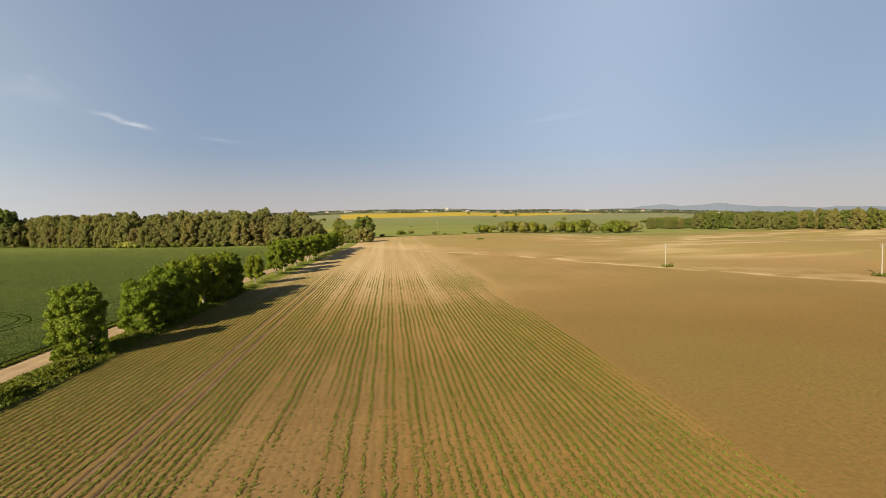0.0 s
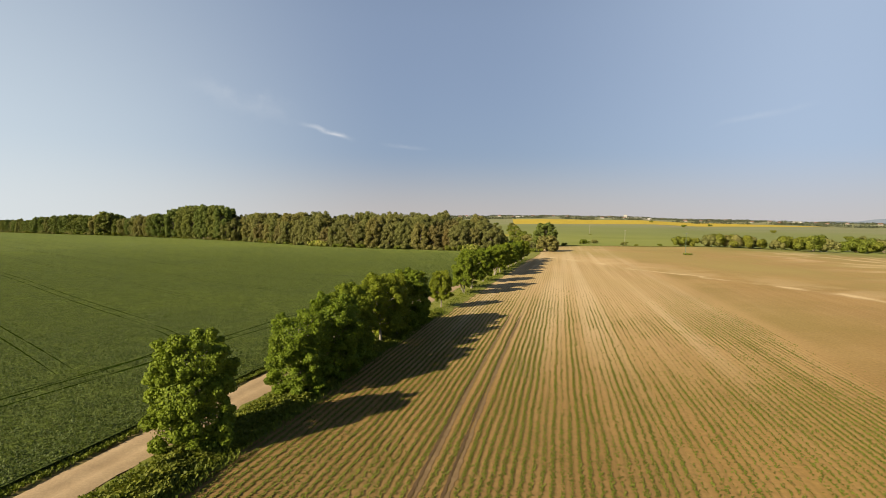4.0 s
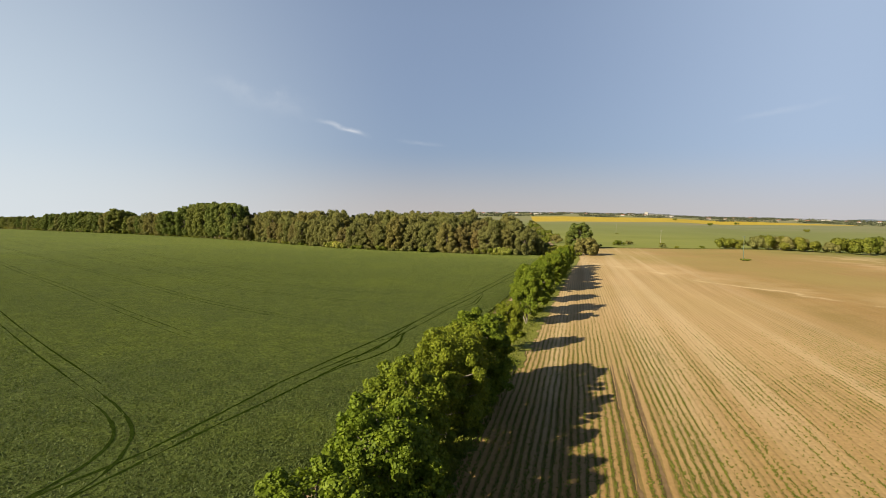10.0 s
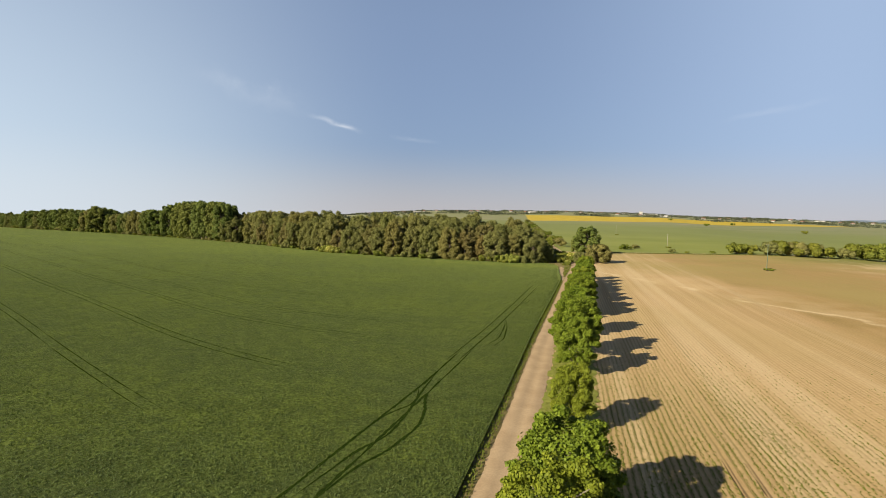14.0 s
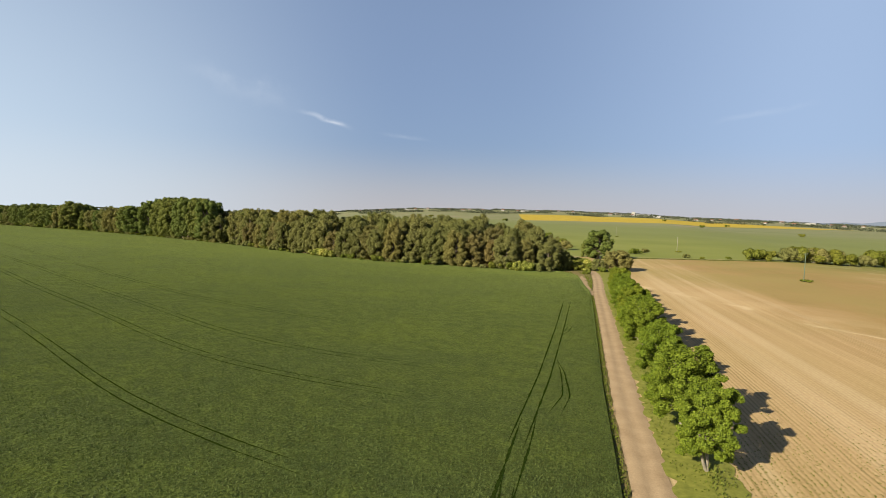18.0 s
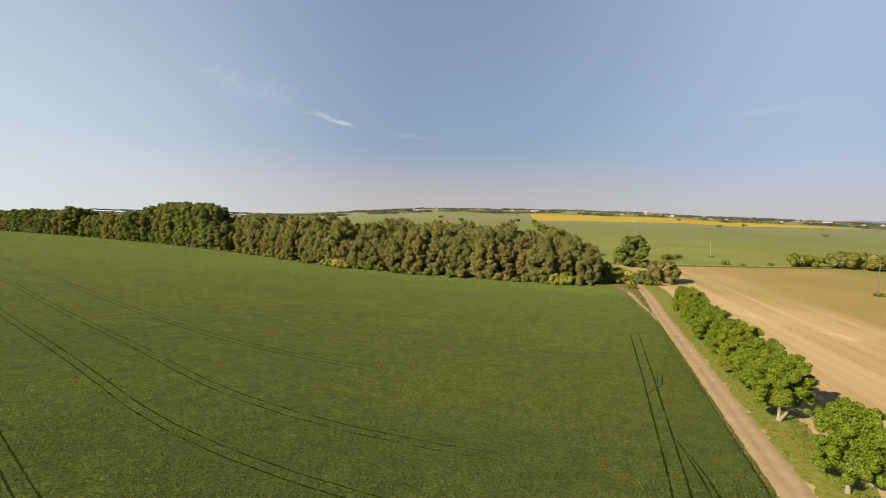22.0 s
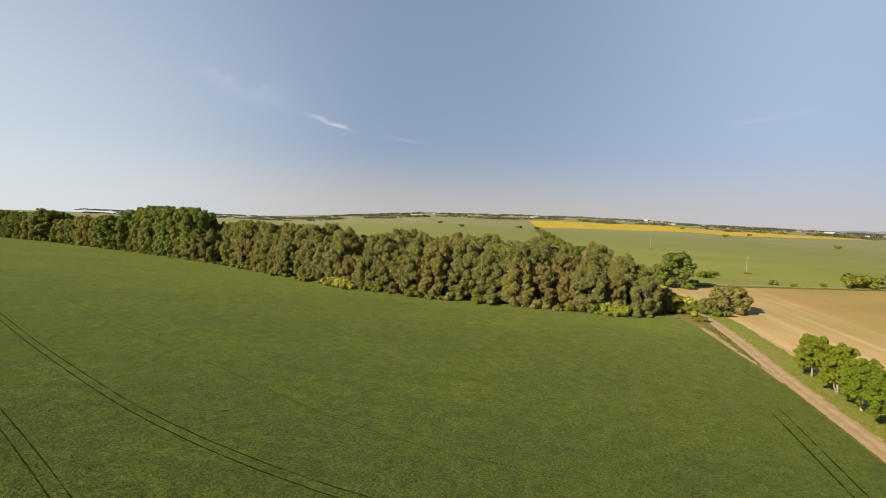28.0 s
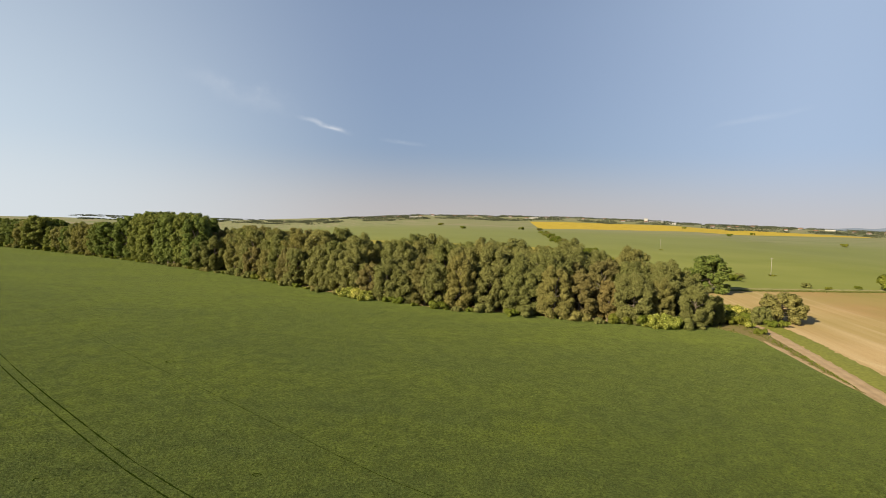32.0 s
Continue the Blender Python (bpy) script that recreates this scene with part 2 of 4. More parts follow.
    # the soil gets darker towards the near left of the field
    near_dark = n.math("MULTIPLY", n.range(y, 42, 88, 0.62, 0.0), n.range(across, -6, 8, 1.0, 0.12))
    soil = n.mix(near_dark, soil, n.ramp(n.noise(0.11, 4, 0.6), (0.35, (0.200, 0.128, 0.060)), (0.65, (0.285, 0.188, 0.088))))
    # young green in the row
    lush = n.math("MAXIMUM", n.range(across, -8, -15), n.math("MULTIPLY", n.range(across, 10, 14), n.range(across, 18, 22, 1, 0)))
    uneven = n.range(n.noise(1.0, 3, 0.6, n.stretch((1.1, 38, 1), ROW_TURN)), 0.36, 0.64, 0.15, 1.35)
    young = n.math("MULTIPLY", n.math("MULTIPLY", n.math("MULTIPLY", plain, uneven), n.math("ADD", n.range(n.noise(0.03, 3), 0.38, 0.6, 0, 0.7), n.math("MULTIPLY", lush, 0.9))), n.range(rows, -0.3, 0.7))
    soil = n.mix(n.math("MULTIPLY", young, n.range(y, 60, 260, 0.30, 0.12)), soil, (0.12, 0.125, 0.022))
    band = n.math("MULTIPLY", n.range(n.noise(0.02, 3), 0.40, 0.62), n.range(y, 330, 480, 0.12, 0.5))
    soil = n.mix(band, soil, (0.30, 0.27, 0.075))
    soil = n.mix(0.35, soil, n.ramp(clods, (0.3, 0.3), (0.7, 0.72)), "OVERLAY")
    sown = n.math("MULTIPLY", n.range(n.math("ADD", y, n.math("MULTIPLY", x, -0.5)), 375, 430), n.range(x, 30, 90, 0, 0.7))
    soil = n.mix(sown, soil, (0.21, 0.225, 0.05))
    # far fields, greyer with distance: haze is put into their colour
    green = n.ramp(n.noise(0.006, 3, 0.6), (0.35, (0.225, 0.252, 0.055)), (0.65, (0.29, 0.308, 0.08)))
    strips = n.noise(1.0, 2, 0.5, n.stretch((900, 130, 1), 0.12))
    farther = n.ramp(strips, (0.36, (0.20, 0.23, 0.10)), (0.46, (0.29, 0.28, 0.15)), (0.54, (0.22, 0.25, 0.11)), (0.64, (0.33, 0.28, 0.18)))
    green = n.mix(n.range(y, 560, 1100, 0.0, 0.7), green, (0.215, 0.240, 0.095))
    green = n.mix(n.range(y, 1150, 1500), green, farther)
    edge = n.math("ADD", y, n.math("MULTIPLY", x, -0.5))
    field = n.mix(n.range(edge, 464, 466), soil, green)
    field = n.mix(n.math("MULTIPLY", n.range(edge, 466, 468), n.range(edge, 474, 477, 0.9, 0.0)), field, n.ramp(n.noise(0.25, 4), (0.35, (0.20, 0.22, 0.06)), (0.6, (0.44, 0.37, 0.19))))
    yellow = n.math("MULTIPLY", n.range(n.math("ADD", y, n.math("MULTIPLY", x, -0.55)), 1548, 1555), n.range(n.math("ADD", y, n.math("MULTIPLY", x, 0.5)), 2185, 2195, 1, 0))
    yellow = n.math("MULTIPLY", yellow, n.range(n.math("ADD", y, n.math("MULTIPLY", x, -0.3)), 2005, 2015, 1, 0))
    yellow = n.math("MULTIPLY", yellow, n.range(n.math("ADD", x, n.math("MULTIPLY", y, 0.2)), 5, 8))
    behind = n.math("MULTIPLY", n.math("MULTIPLY", n.range(y, 690, 694), n.range(y, 765, 770, 1, 0)), n.range(n.math("ADD", x, n.math("MULTIPLY", y, 0.2)), 0, -4))
    yellow = n.math("MAXIMUM", yellow, n.math("MULTIPLY", behind, 0.5))
    field = n.mix(yellow, field, n.ramp(n.noise(0.05, 4), (0.3, (0.47, 0.345, 0.04)), (0.7, (0.60, 0.445, 0.06))))
    n.bump(n.math("ADD", n.math("MULTIPLY", clods, 0.5), n.math("MULTIPLY", n.math("MULTIPLY", rows, plain), -0.07)), 0.6, 0.12)
    return n.color(field)


def wheat_material():
    n = Nodes("wheat", 0.85, 0.05)
    n.b.inputs["Sheen Weight"].default_value = 0.20
    n.b.inputs["Sheen Roughness"].default_value = 0.45
    n.b.inputs["Sheen Tint"].default_value = (0.60, 0.68, 0.17, 1)
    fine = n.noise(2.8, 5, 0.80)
    mid = n.noise(0.35, 3, 0.6)
    broad = n.noise(1.0, 3, 0.6, n.stretch((70, 20, 1), 0.3))
    # near-black stops put the shade between leaves into the sheet's colour
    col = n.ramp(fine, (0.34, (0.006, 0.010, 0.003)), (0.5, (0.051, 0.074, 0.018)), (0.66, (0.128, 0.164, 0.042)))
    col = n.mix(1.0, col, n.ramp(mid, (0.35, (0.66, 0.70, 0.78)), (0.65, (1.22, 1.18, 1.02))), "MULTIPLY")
    col = n.mix(1.0, col, n.ramp(broad, (0.40, (0.88, 0.92, 1.05)), (0.64, (1.18, 1.17, 0.97))), "MULTIPLY")
    col = n.mix(1.0, col, n.ramp(n.noise(0.045, 4, 0.6), (0.42, (0.92, 0.96, 1.05)), (0.66, (1.14, 1.13, 0.90))), "MULTIPLY")
    n.bump(n.math("ADD", fine, n.math("MULTIPLY", mid, 0.6)), 0.9, 0.35)
    return n.color(col)


def road_material():
    n = Nodes("dirt_road", 0.95, 0.1)
    grit, patch = n.noise(6.0, 6, 0.7), n.noise(0.35, 4)
    col = n.ramp(patch, (0.3, (0.41, 0.290, 0.172)), (0.7, (0.52, 0.380, 0.235)))
    col = n.mix(0.4, col, n.ramp(grit, (0.3, 0.3), (0.7, 0.7)), "OVERLAY")
    n.bump(grit, 0.4, 0.04)
    return n.color(col)


M_LAND, M_WHEAT, M_ROAD = soil_and_fields(), wheat_material(), road_material()
M_VERGE = simple("verge_grass", (0.17, 0.185, 0.028), (0.30, 0.30, 0.055), 1.4, 0.8, 0.5)
M_RANK = simple("rank_weeds", (0.100, 0.122, 0.018), (0.235, 0.245, 0.040), 1.6, 0.8, 0.8)
M_BANK = simple("earth_bank", (0.17, 0.15, 0.038), (0.30, 0.225, 0.10), 0.9, 0.9, 0.6)
# flattened wheat, near black: shade inside the tracks is put into the colour
M_TRACK = simple("shaded_flat_wheat", (0.010, 0.019, 0.003), (0.042, 0.066, 0.011), 5.0, 1.0, 0.8, 0.0)
M_BARK = simple("bark", (0.10, 0.078, 0.055), (0.23, 0.19, 0.14), 5.0)
M_PALEBARK = simple("pale_bark", (0.19, 0.165, 0.125), (0.33, 0.29, 0.225), 4.0)
M_LEAF = leafy("maple_leaves", (0.085, 0.122, 0.011), (0.175, 0.235, 0.020), (0.300, 0.360, 0.038), 0.25)
M_WILLOW = leafy("willow_leaves", (0.150, 0.155, 0.048), (0.245, 0.246, 0.080), (0.345, 0.332, 0.128), 0.32, 0.25)
M_RUSSET = leafy("russet_willow_leaves", (0.150, 0.135, 0.045), (0.250, 0.220, 0.080), (0.345, 0.300, 0.122), 0.32, 0.25)
M_POPLAR = leafy("poplar_leaves", (0.085, 0.118, 0.026), (0.165, 0.205, 0.046), (0.26, 0.295, 0.075), 0.22, 0.25)
M_WEED = leafy("weed_leaves", (0.095, 0.125, 0.016), (0.185, 0.215, 0.030), (0.29, 0.305, 0.055), 0.3)
M_BLOSSOM = leafy("blossom", (0.20, 0.23, 0.03), (0.46, 0.47, 0.10), (0.74, 0.72, 0.26), 0.25)
M_SEEDLING = leafy("seedling_leaves", (0.098, 0.132, 0.020), (0.156, 0.196, 0.033), (0.225, 0.262, 0.052), 0.3)
M_CONCRETE = simple("pole_concrete", (0.27, 0.25, 0.20), (0.38, 0.35, 0.29), 3.0)
M_GREENSTEEL = simple("green_painted_steel", (0.09, 0.13, 0.09), (0.15, 0.19, 0.13), 3.0, 0.6)
M_CERAMIC = simple("insulator", (0.30, 0.24, 0.20), (0.42, 0.36, 0.30), 4.0, 0.4)
M_WHITE = simple("white_render", (0.36, 0.35, 0.33), (0.50, 0.48, 0.45), 0.4)
M_TILE = simple("roof_tiles", (0.18, 0.095, 0.06), (0.27, 0.15, 0.10), 0.8)
M_WINDOW = simple("window_glass", (0.03, 0.04, 0.05), (0.06, 0.07, 0.08), 0.3, 0.2)


# ---- the lie of the land ----
def smooth(a, b, v):
    k = np.clip((v - a) / (b - a), 0, 1)
    return k * k * (3 - 2 * k)


def land(x, y):
    """Height of the ground: level by the road, a hollow in the bare field, a long rise to the far town."""
    x, y = np.asarray(x, float), np.asarray(y, float)
    d = np.hypot(x, y - 100)
    az = np.degrees(np.arctan2(x, np.maximum(y - 100, 1)))
    crest = np.interp(az, (-75, -45, -30, -22, -8, 10, 22, 42, 70), (-60, -66, 22, 52, 63, 54, 42, -10, -30))
    rise = crest * smooth(430, 3000, d) * smooth(250, 700, y)
    shelf = -7.0 * smooth(50, 230, x) * smooth(230, 430, y)
    return rise + shelf


def mesh_of(name, verts, faces, material, flat=True):
    me = bpy.data.meshes.new(name)
    me.from_pydata([tuple(v) for v in verts], [], [tuple(f) for f in faces])
    me.materials.append(material)
    if not flat:
        me.polygons.foreach_set("use_smooth", [True] * len(me.polygons))
    me.update()
    return me


def quads_mesh(name, corners, material):
    """A mesh of loose quads from an array of n x 4 x 3."""
    n = len(corners)
    me = bpy.data.meshes.new(name)
    me.vertices.add(n * 4), me.loops.add(n * 4), me.polygons.add(n)
    me.vertices.foreach_set("co", np.ascontiguousarray(corners, dtype=np.float32).ravel())
    me.loops.foreach_set("vertex_index", np.arange(n * 4, dtype=np.int32))
    me.polygons.foreach_set("loop_start", np.arange(0, n * 4, 4, dtype=np.int32))
    me.materials.append(material)
    me.update(calc_edges=True)
    return me


def grid_mesh(name, gx, gy, height, material, warp=None):
    px, py = np.meshgrid(gx, gy)
    if warp:
        px, py = warp(px, py)
    v = np.stack([px.ravel(), py.ravel(), height(px, py).ravel()], 1)
    nx, ny = len(gx), len(gy)
    a = (np.arange(ny - 1)[:, None] * nx + np.arange(nx - 1)).ravel()
    return mesh_of(name, v, np.stack([a, a + 1, a + nx + 1, a + nx], 1).tolist(), material, False)


def spread(near, far, n, k=3.0):
    s = np.linspace(-1, 1, n)
    return np.where(s < 0, -near, far) * (np.sinh(k * np.abs(s)) / math.sinh(k))


gx = np.unique(np.r_[spread(5200, 5200, 130, 4.5)])
gy = np.unique(np.r_[np.linspace(-900, 700, 90), 700 + 4600 * np.linspace(0, 1, 60) ** 1.6])
ground = tagged(new("ground", grid_mesh("ground", gx, gy, land, M_LAND)), "drilled brown soil and far green and yellow fields greyed for haze", "ground", kind="structure")

# ---- the road ----
ROAD = np.array([(-90, -32.0), (0, -39.5), (50, -44.2), (75, -46.3), (100, -48.6), (130, -50.6), (160, -52.8), (220, -56.2), (265, -59.0), (290, -59.8), (322, -61.8), (350, -66.0), (400, -75), (430, -82), (700, -137), (1000, -198), (1500, -300)], float)


def road_x(y):
    return np.interp(y, ROAD[:, 0], ROAD[:, 1])


def strip(name, y0, y1, step, left, right, z, material, cols=5, ragged=0.15, seed=1):
    """A ribbon beside the road's middle line, with uneven edges."""
    rng = np.random.default_rng(seed)
    ys = np.arange(y0, y1 + step, step)
    mid = np.convolve(np.pad(road_x(ys), 6, mode="edge"), np.ones(13) / 13, "valid")
    s = np.linspace(0, 1, cols)
    lo = (left(ys) if callable(left) else left) + rng.normal(0, ragged, len(ys))
    hi = right + rng.normal(0, ragged, len(ys))
    px = mid[:, None] + lo[:, None] + (hi - lo)[:, None] * s
    py = np.repeat(ys[:, None], cols, 1)
    pz = land(px, py) + (z(s)[None] if callable(z) else z) + rng.normal(0, 0.012, px.shape)
    a = (np.arange(len(ys) - 1)[:, None] * cols + np.arange(cols - 1)).ravel()
    v = np.stack([px.ravel(), py.ravel(), pz.ravel()], 1)
    return new(name, mesh_of(name, v, np.stack([a, a + 1, a + cols + 1, a + cols], 1).tolist(), material, False))


HALF = 1.85


def wheat_edge(y):
    """How far the wheat keeps from the road's middle: it turns away where the side track forks off."""
    return np.interp(y, (-200, 250, 262, 275, 290, 304, 312, 318, 324), (3.05, 3.05, 3.4, 5.2, 6.6, 8.0, 10.0, 13.5, 17.0))


tagged(strip("road", -80, 1400, 1.0, -HALF, HALF, lambda s: 0.10 - 0.05 * np.cos(4 * math.pi * s), M_ROAD, 9, 0.05), "pale dusty dirt road with worn wheel ruts", "road", kind="structure")
tagged(strip("verge_near", -80, 114, 1.0, HALF - 0.1, 7.2, lambda s: 0.06 + 0.4 * np.sin(math.pi * s) ** 2 * s, M_RANK, 9, 0.3, 4), "dark rank weeds under the roadside trees", "verge", kind="structure")
tagged(strip("verge_far", 114, 420, 1.0, HALF - 0.1, 8.2, lambda s: 0.06 + 0.12 * np.sin(math.pi * s), M_VERGE, 5, 0.35, 2), "grassy verge under the roadside trees", "verge", kind="structure")
tagged(strip("verge_left", -80, 346, 1.0, lambda y: -0.4 - wheat_edge(y), -HALF + 0.1, lambda s: 0.03 + 0.1 * np.sin(math.pi * s), M_BANK, 4, 0.2, 3), "narrow weedy verge between road and wheat", "verge", kind="structure")

# ---- the wheat field ----
WOOD = np.array([(-1300, 600), (-900, 500), (-610, 422), (-480, 405), (-400, 389), (-345, 376), (-270, 354), (-215, 329), (-165, 315), (-137, 316), (-100, 317), (-82, 321), (-68, 325)], float)


def wood_y(x):
    return np.interp(x, WOOD[:, 0], WOOD[:, 1])


def wheat_warp(u, v):
    """u: 0 at the road to 1 far left; v: 0 near to 1 at the wood."""
    y = -120 + (wood_y(-70 - 1150 * u ** 2.2) - 3 + 120) * v
    x = road_x(y) - wheat_edge(y) - 1150 * u ** 2.2
    return x, -120 + (wood_y(x) + 2 + 120) * v


WHEAT_TOP = 0.45
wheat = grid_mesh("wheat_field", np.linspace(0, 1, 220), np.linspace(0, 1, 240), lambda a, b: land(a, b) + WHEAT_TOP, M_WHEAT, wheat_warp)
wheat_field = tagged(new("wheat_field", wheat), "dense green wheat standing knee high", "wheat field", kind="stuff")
ys = np.arange(-100, 322, 0.7)
brink = road_x(ys) - wheat_edge(ys)
rim = np.concatenate([np.stack([brink + 0.0 * ys, ys, land(brink, ys) + WHEAT_TOP], 1), np.stack([brink + 0.12 + 0.06 * np.sin(ys * 2.1), ys, land(brink, ys) - 0.02], 1)])
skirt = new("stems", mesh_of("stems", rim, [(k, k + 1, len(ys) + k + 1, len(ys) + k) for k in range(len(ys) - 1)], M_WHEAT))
skirt.parent = wheat_field


# ---- trees ----
def tube(bm, path, radii, sides=7):
    rings = []
    for k, (p, r) in enumerate(zip(path, radii)):
        d = (Vector(path[min(k + 1, len(path) - 1)]) - Vector(path[max(k - 1, 0)])).normalized()
        q = d.to_track_quat("Z", "Y")
        rings.append([bm.verts.new(Vector(p) + q @ Vector((r * math.cos(a), r * math.sin(a), 0))) for a in np.linspace(0, 2 * math.pi, sides, endpoint=False)])
    for a, b in zip(rings, rings[1:]):
        for k in range(sides):
            bm.faces.new((a[k], a[(k + 1) % sides], b[(k + 1) % sides], b[k]))
    bm.faces.new(rings[-1])


def bm_mesh(name, bm, material):
    me = bpy.data.meshes.new(name)
    bm.to_mesh(me)
    bm.free()
    me.materials.append(material)
    me.polygons.foreach_set("use_smooth", [True] * len(me.polygons))
    return me


def leaf_quads(rng, blobs, count, size, droop=0.0, fill=0.35, tuft=0.0, per=9, jitter=0.42):
    """Leaf sprays over a heap of ellipsoids (n x 6: centre, radii), most near the outside; with tuft, gathered in twig ends of that reach."""
    blobs = np.asarray(blobs, float)
    area = blobs[:, 3] * blobs[:, 5] + 1e-6
    ends = max(1, count // per) if tuft else count
    pick = rng.choice(len(blobs), ends, p=area / area.sum())
    way = rng.normal(size=(ends, 3))
    way /= np.linalg.norm(way, axis=1, keepdims=True)
    r = 1 - fill * rng.random(ends) ** 1.5 + rng.normal(0, 0.07, ends)
    at = blobs[pick, :3] + way * blobs[pick, 3:] * r[:, None]
    if tuft:
        reach = tuft * (0.6 + 0.8 * rng.random(ends))
        at = np.repeat(at, per, 0) + rng.normal(size=(ends * per, 3)) * np.repeat(reach, per)[:, None] * (0.55, 0.55, 0.55 + 0.5 * droop)
        way = np.repeat(way, per, 0)
        count = ends * per
    at[:, 2] = np.maximum(at[:, 2], 0.1 + 0.3 * rng.random(count))
    nrm = way + rng.normal(0, jitter, (count, 3)) + (0, 0, 0.2)
    nrm /= np.linalg.norm(nrm, axis=1, keepdims=True)
    side = np.cross(nrm, rng.normal(size=(count, 3)) * (1, 1, 1 - droop) + (0, 0, 1e-3))
    side /= np.linalg.norm(side, axis=1, keepdims=True)
    up = np.cross(nrm, side)
    s = size * (0.6 + 0.8 * rng.random(count))[:, None]
    a, b = side * s * 0.5, up * s * (0.62 + 0.5 * droop)
    fold = nrm * s * 0.18
    return np.stack([at - a, at - b * 0.9 + fold, at + a, at + b + fold], 1)


def broad_tree(kind, seed, height, radius, bole, sprays, size, leaf, bark, lobes=22, droop=0.0, flat=0.8, puff=1.0, fork=False, clumps=5, jitter=0.3, egg=0.7, core=0.0):
    """trunk with limbs, and a crown of lobes set on an egg-shaped outline, each lobe a heap of leafy clumps."""
    rng = np.random.default_rng(seed)
    root = new(kind)
    bm = bmesh.new()
    lean = rng.normal(0, 0.25, 2)
    r0 = 0.018 * height + 0.05
    top = height * 0.72
    path = [(lean[0] * t * t, lean[1] * t * t, top * t) for t in np.linspace(0, 1, 7)]
    tube(bm, [(0, 0, -0.3)] + path[1:], [r0 * 1.5] + [r0 * (1 - 0.8 * t) for t in np.linspace(0.17, 1, 6)], 8)
    if fork:
        side = Vector((math.cos(seed), math.sin(seed), 0))
        tube(bm, [side * 0.1 + Vector((0, 0, 0.2)), side * 0.7 + Vector((0, 0, bole * 0.8)), side * 1.5 + Vector((0, 0, height * 0.45))], [r0 * 0.95, r0 * 0.75, r0 * 0.3], 7)
    blobs = []
    for k in range(lobes):
        z = (k + 0.2 + 0.6 * rng.random()) / lobes
        a = k * 2.399 + rng.normal(0, 0.35)
        rr = radius * puff * (0.24 + 0.20 * rng.random())
        wide = max(0.0, radius * (0.45 + 0.55 * math.sin(math.pi * min(1, 0.16 + z * 0.84)) ** egg) * (0.82 + 0.26 * rng.random()) - rr)
        c = np.array((wide * math.cos(a), wide * math.sin(a), bole + rr * 0.6 + (height - bole - 1.4 * rr) * z))
        tall = flat * (1 + 0.7 * droop)
        blobs.append((*c, rr * 0.78, rr * 0.78, rr * 0.78 * tall))
        for _ in range(clumps):
            w = rng.normal(size=3) + (0.5 * math.cos(a), 0.5 * math.sin(a), 0.3)
            w /= np.linalg.norm(w)
            q = rr * (0.30 + 0.22 * rng.random())
            blobs.append((*(c + w * (rr * 0.72, rr * 0.72, rr * 0.72 * tall)), q, q, q * tall))
        if k % 2 == 0:
            s = Vector(path[2]).lerp(Vector(path[5]), z)
            e = Vector(c)
            tube(bm, [s, s.lerp(e, 0.5) + Vector((0, 0, 0.06 * height * z)), e], [r0 * 0.42, r0 * 0.28, r0 * 0.08], 5)
    if core:
        blobs += [(0, 0, bole + (height - bole) * z, radius * core, radius * core, height * 0.16) for z in (0.25, 0.5, 0.75)]
    trunk = new("trunk", bm_mesh("trunk", bm, bark))
    crown = new("crown", quads_mesh("crown", leaf_quads(rng, blobs, sprays, size, droop, 0.28, 0.0, 9, jitter), leaf))
    trunk.parent = crown.parent = root
    return root


def shrub(kind, seed, height, radius, sprays, size, leaf, tips=None):
    rng = np.random.default_rng(seed)
    root = new(kind)
    blobs = [(radius * 0.6 * rng.normal() * 0.8, radius * 0.6 * rng.normal() * 0.8, height * (0.3 + 0.4 * rng.random()), radius * (0.24 + 0.22 * rng.random()), radius * (0.24 + 0.22 * rng.random()), height * (0.20 + 0.12 * rng.random())) for _ in range(14)]
    bm = bmesh.new()
    for b in blobs[:5]:
        tube(bm, [(0, 0, -0.1), (b[0] * 0.5, b[1] * 0.5, b[2] * 0.6), b[:3]], [0.07, 0.05, 0.02], 5)
    stems = new("stems", bm_mesh("stems", bm, M_BARK))
    leaves = new("leaves", quads_mesh("leaves", leaf_quads(rng, blobs, sprays, size, 0.0, 0.3, 0.0, 7, 0.35), leaf))
    stems.parent = leaves.parent = root
    if tips:
        fl = new("blossom", quads_mesh("blossom", leaf_quads(rng, blobs, sprays // 2, size * 0.8, 0, 0.1) * (1.04, 1.04, 1.04), tips))
        fl.parent = root
    return root


def plant(pattern, x, y, scale=1.0, turn=0.0, wide=1.0, label="", category="", group=""):
    ob = copy_thing(pattern, Matrix.Identity(4))
    ob.matrix_basis = pose(x, y, float(land(x, y)), 0, 0, turn) @ Matrix.Diagonal((scale * wide, scale * wide, scale, 1))
    return tagged(ob, label, category, group)


def retire(patterns):
    for p in patterns:
        for o in (*p.children_recursive, p):
            bpy.data.objects.remove(o)


rng = np.random.default_rng(5)
maples = [broad_tree("roadside_tree", 10 + k, 9.0, 3.4, 1.7, 56000, 0.13, M_LEAF, M_PALEBARK, 50, 0.0, 0.85, 0.60, k % 2 == 1, 7, 0.55, 0.42, 0.5) for k in range(5)]
thick = [broad_tree("roadside_tree", 20 + k, 8.0, 2.9, -0.1, 66000, 0.13, M_LEAF, M_PALEBARK, 72, 0.0, 0.9, 0.52, False, 7, 0.55, 0.34, 0.75) for k in range(3)]
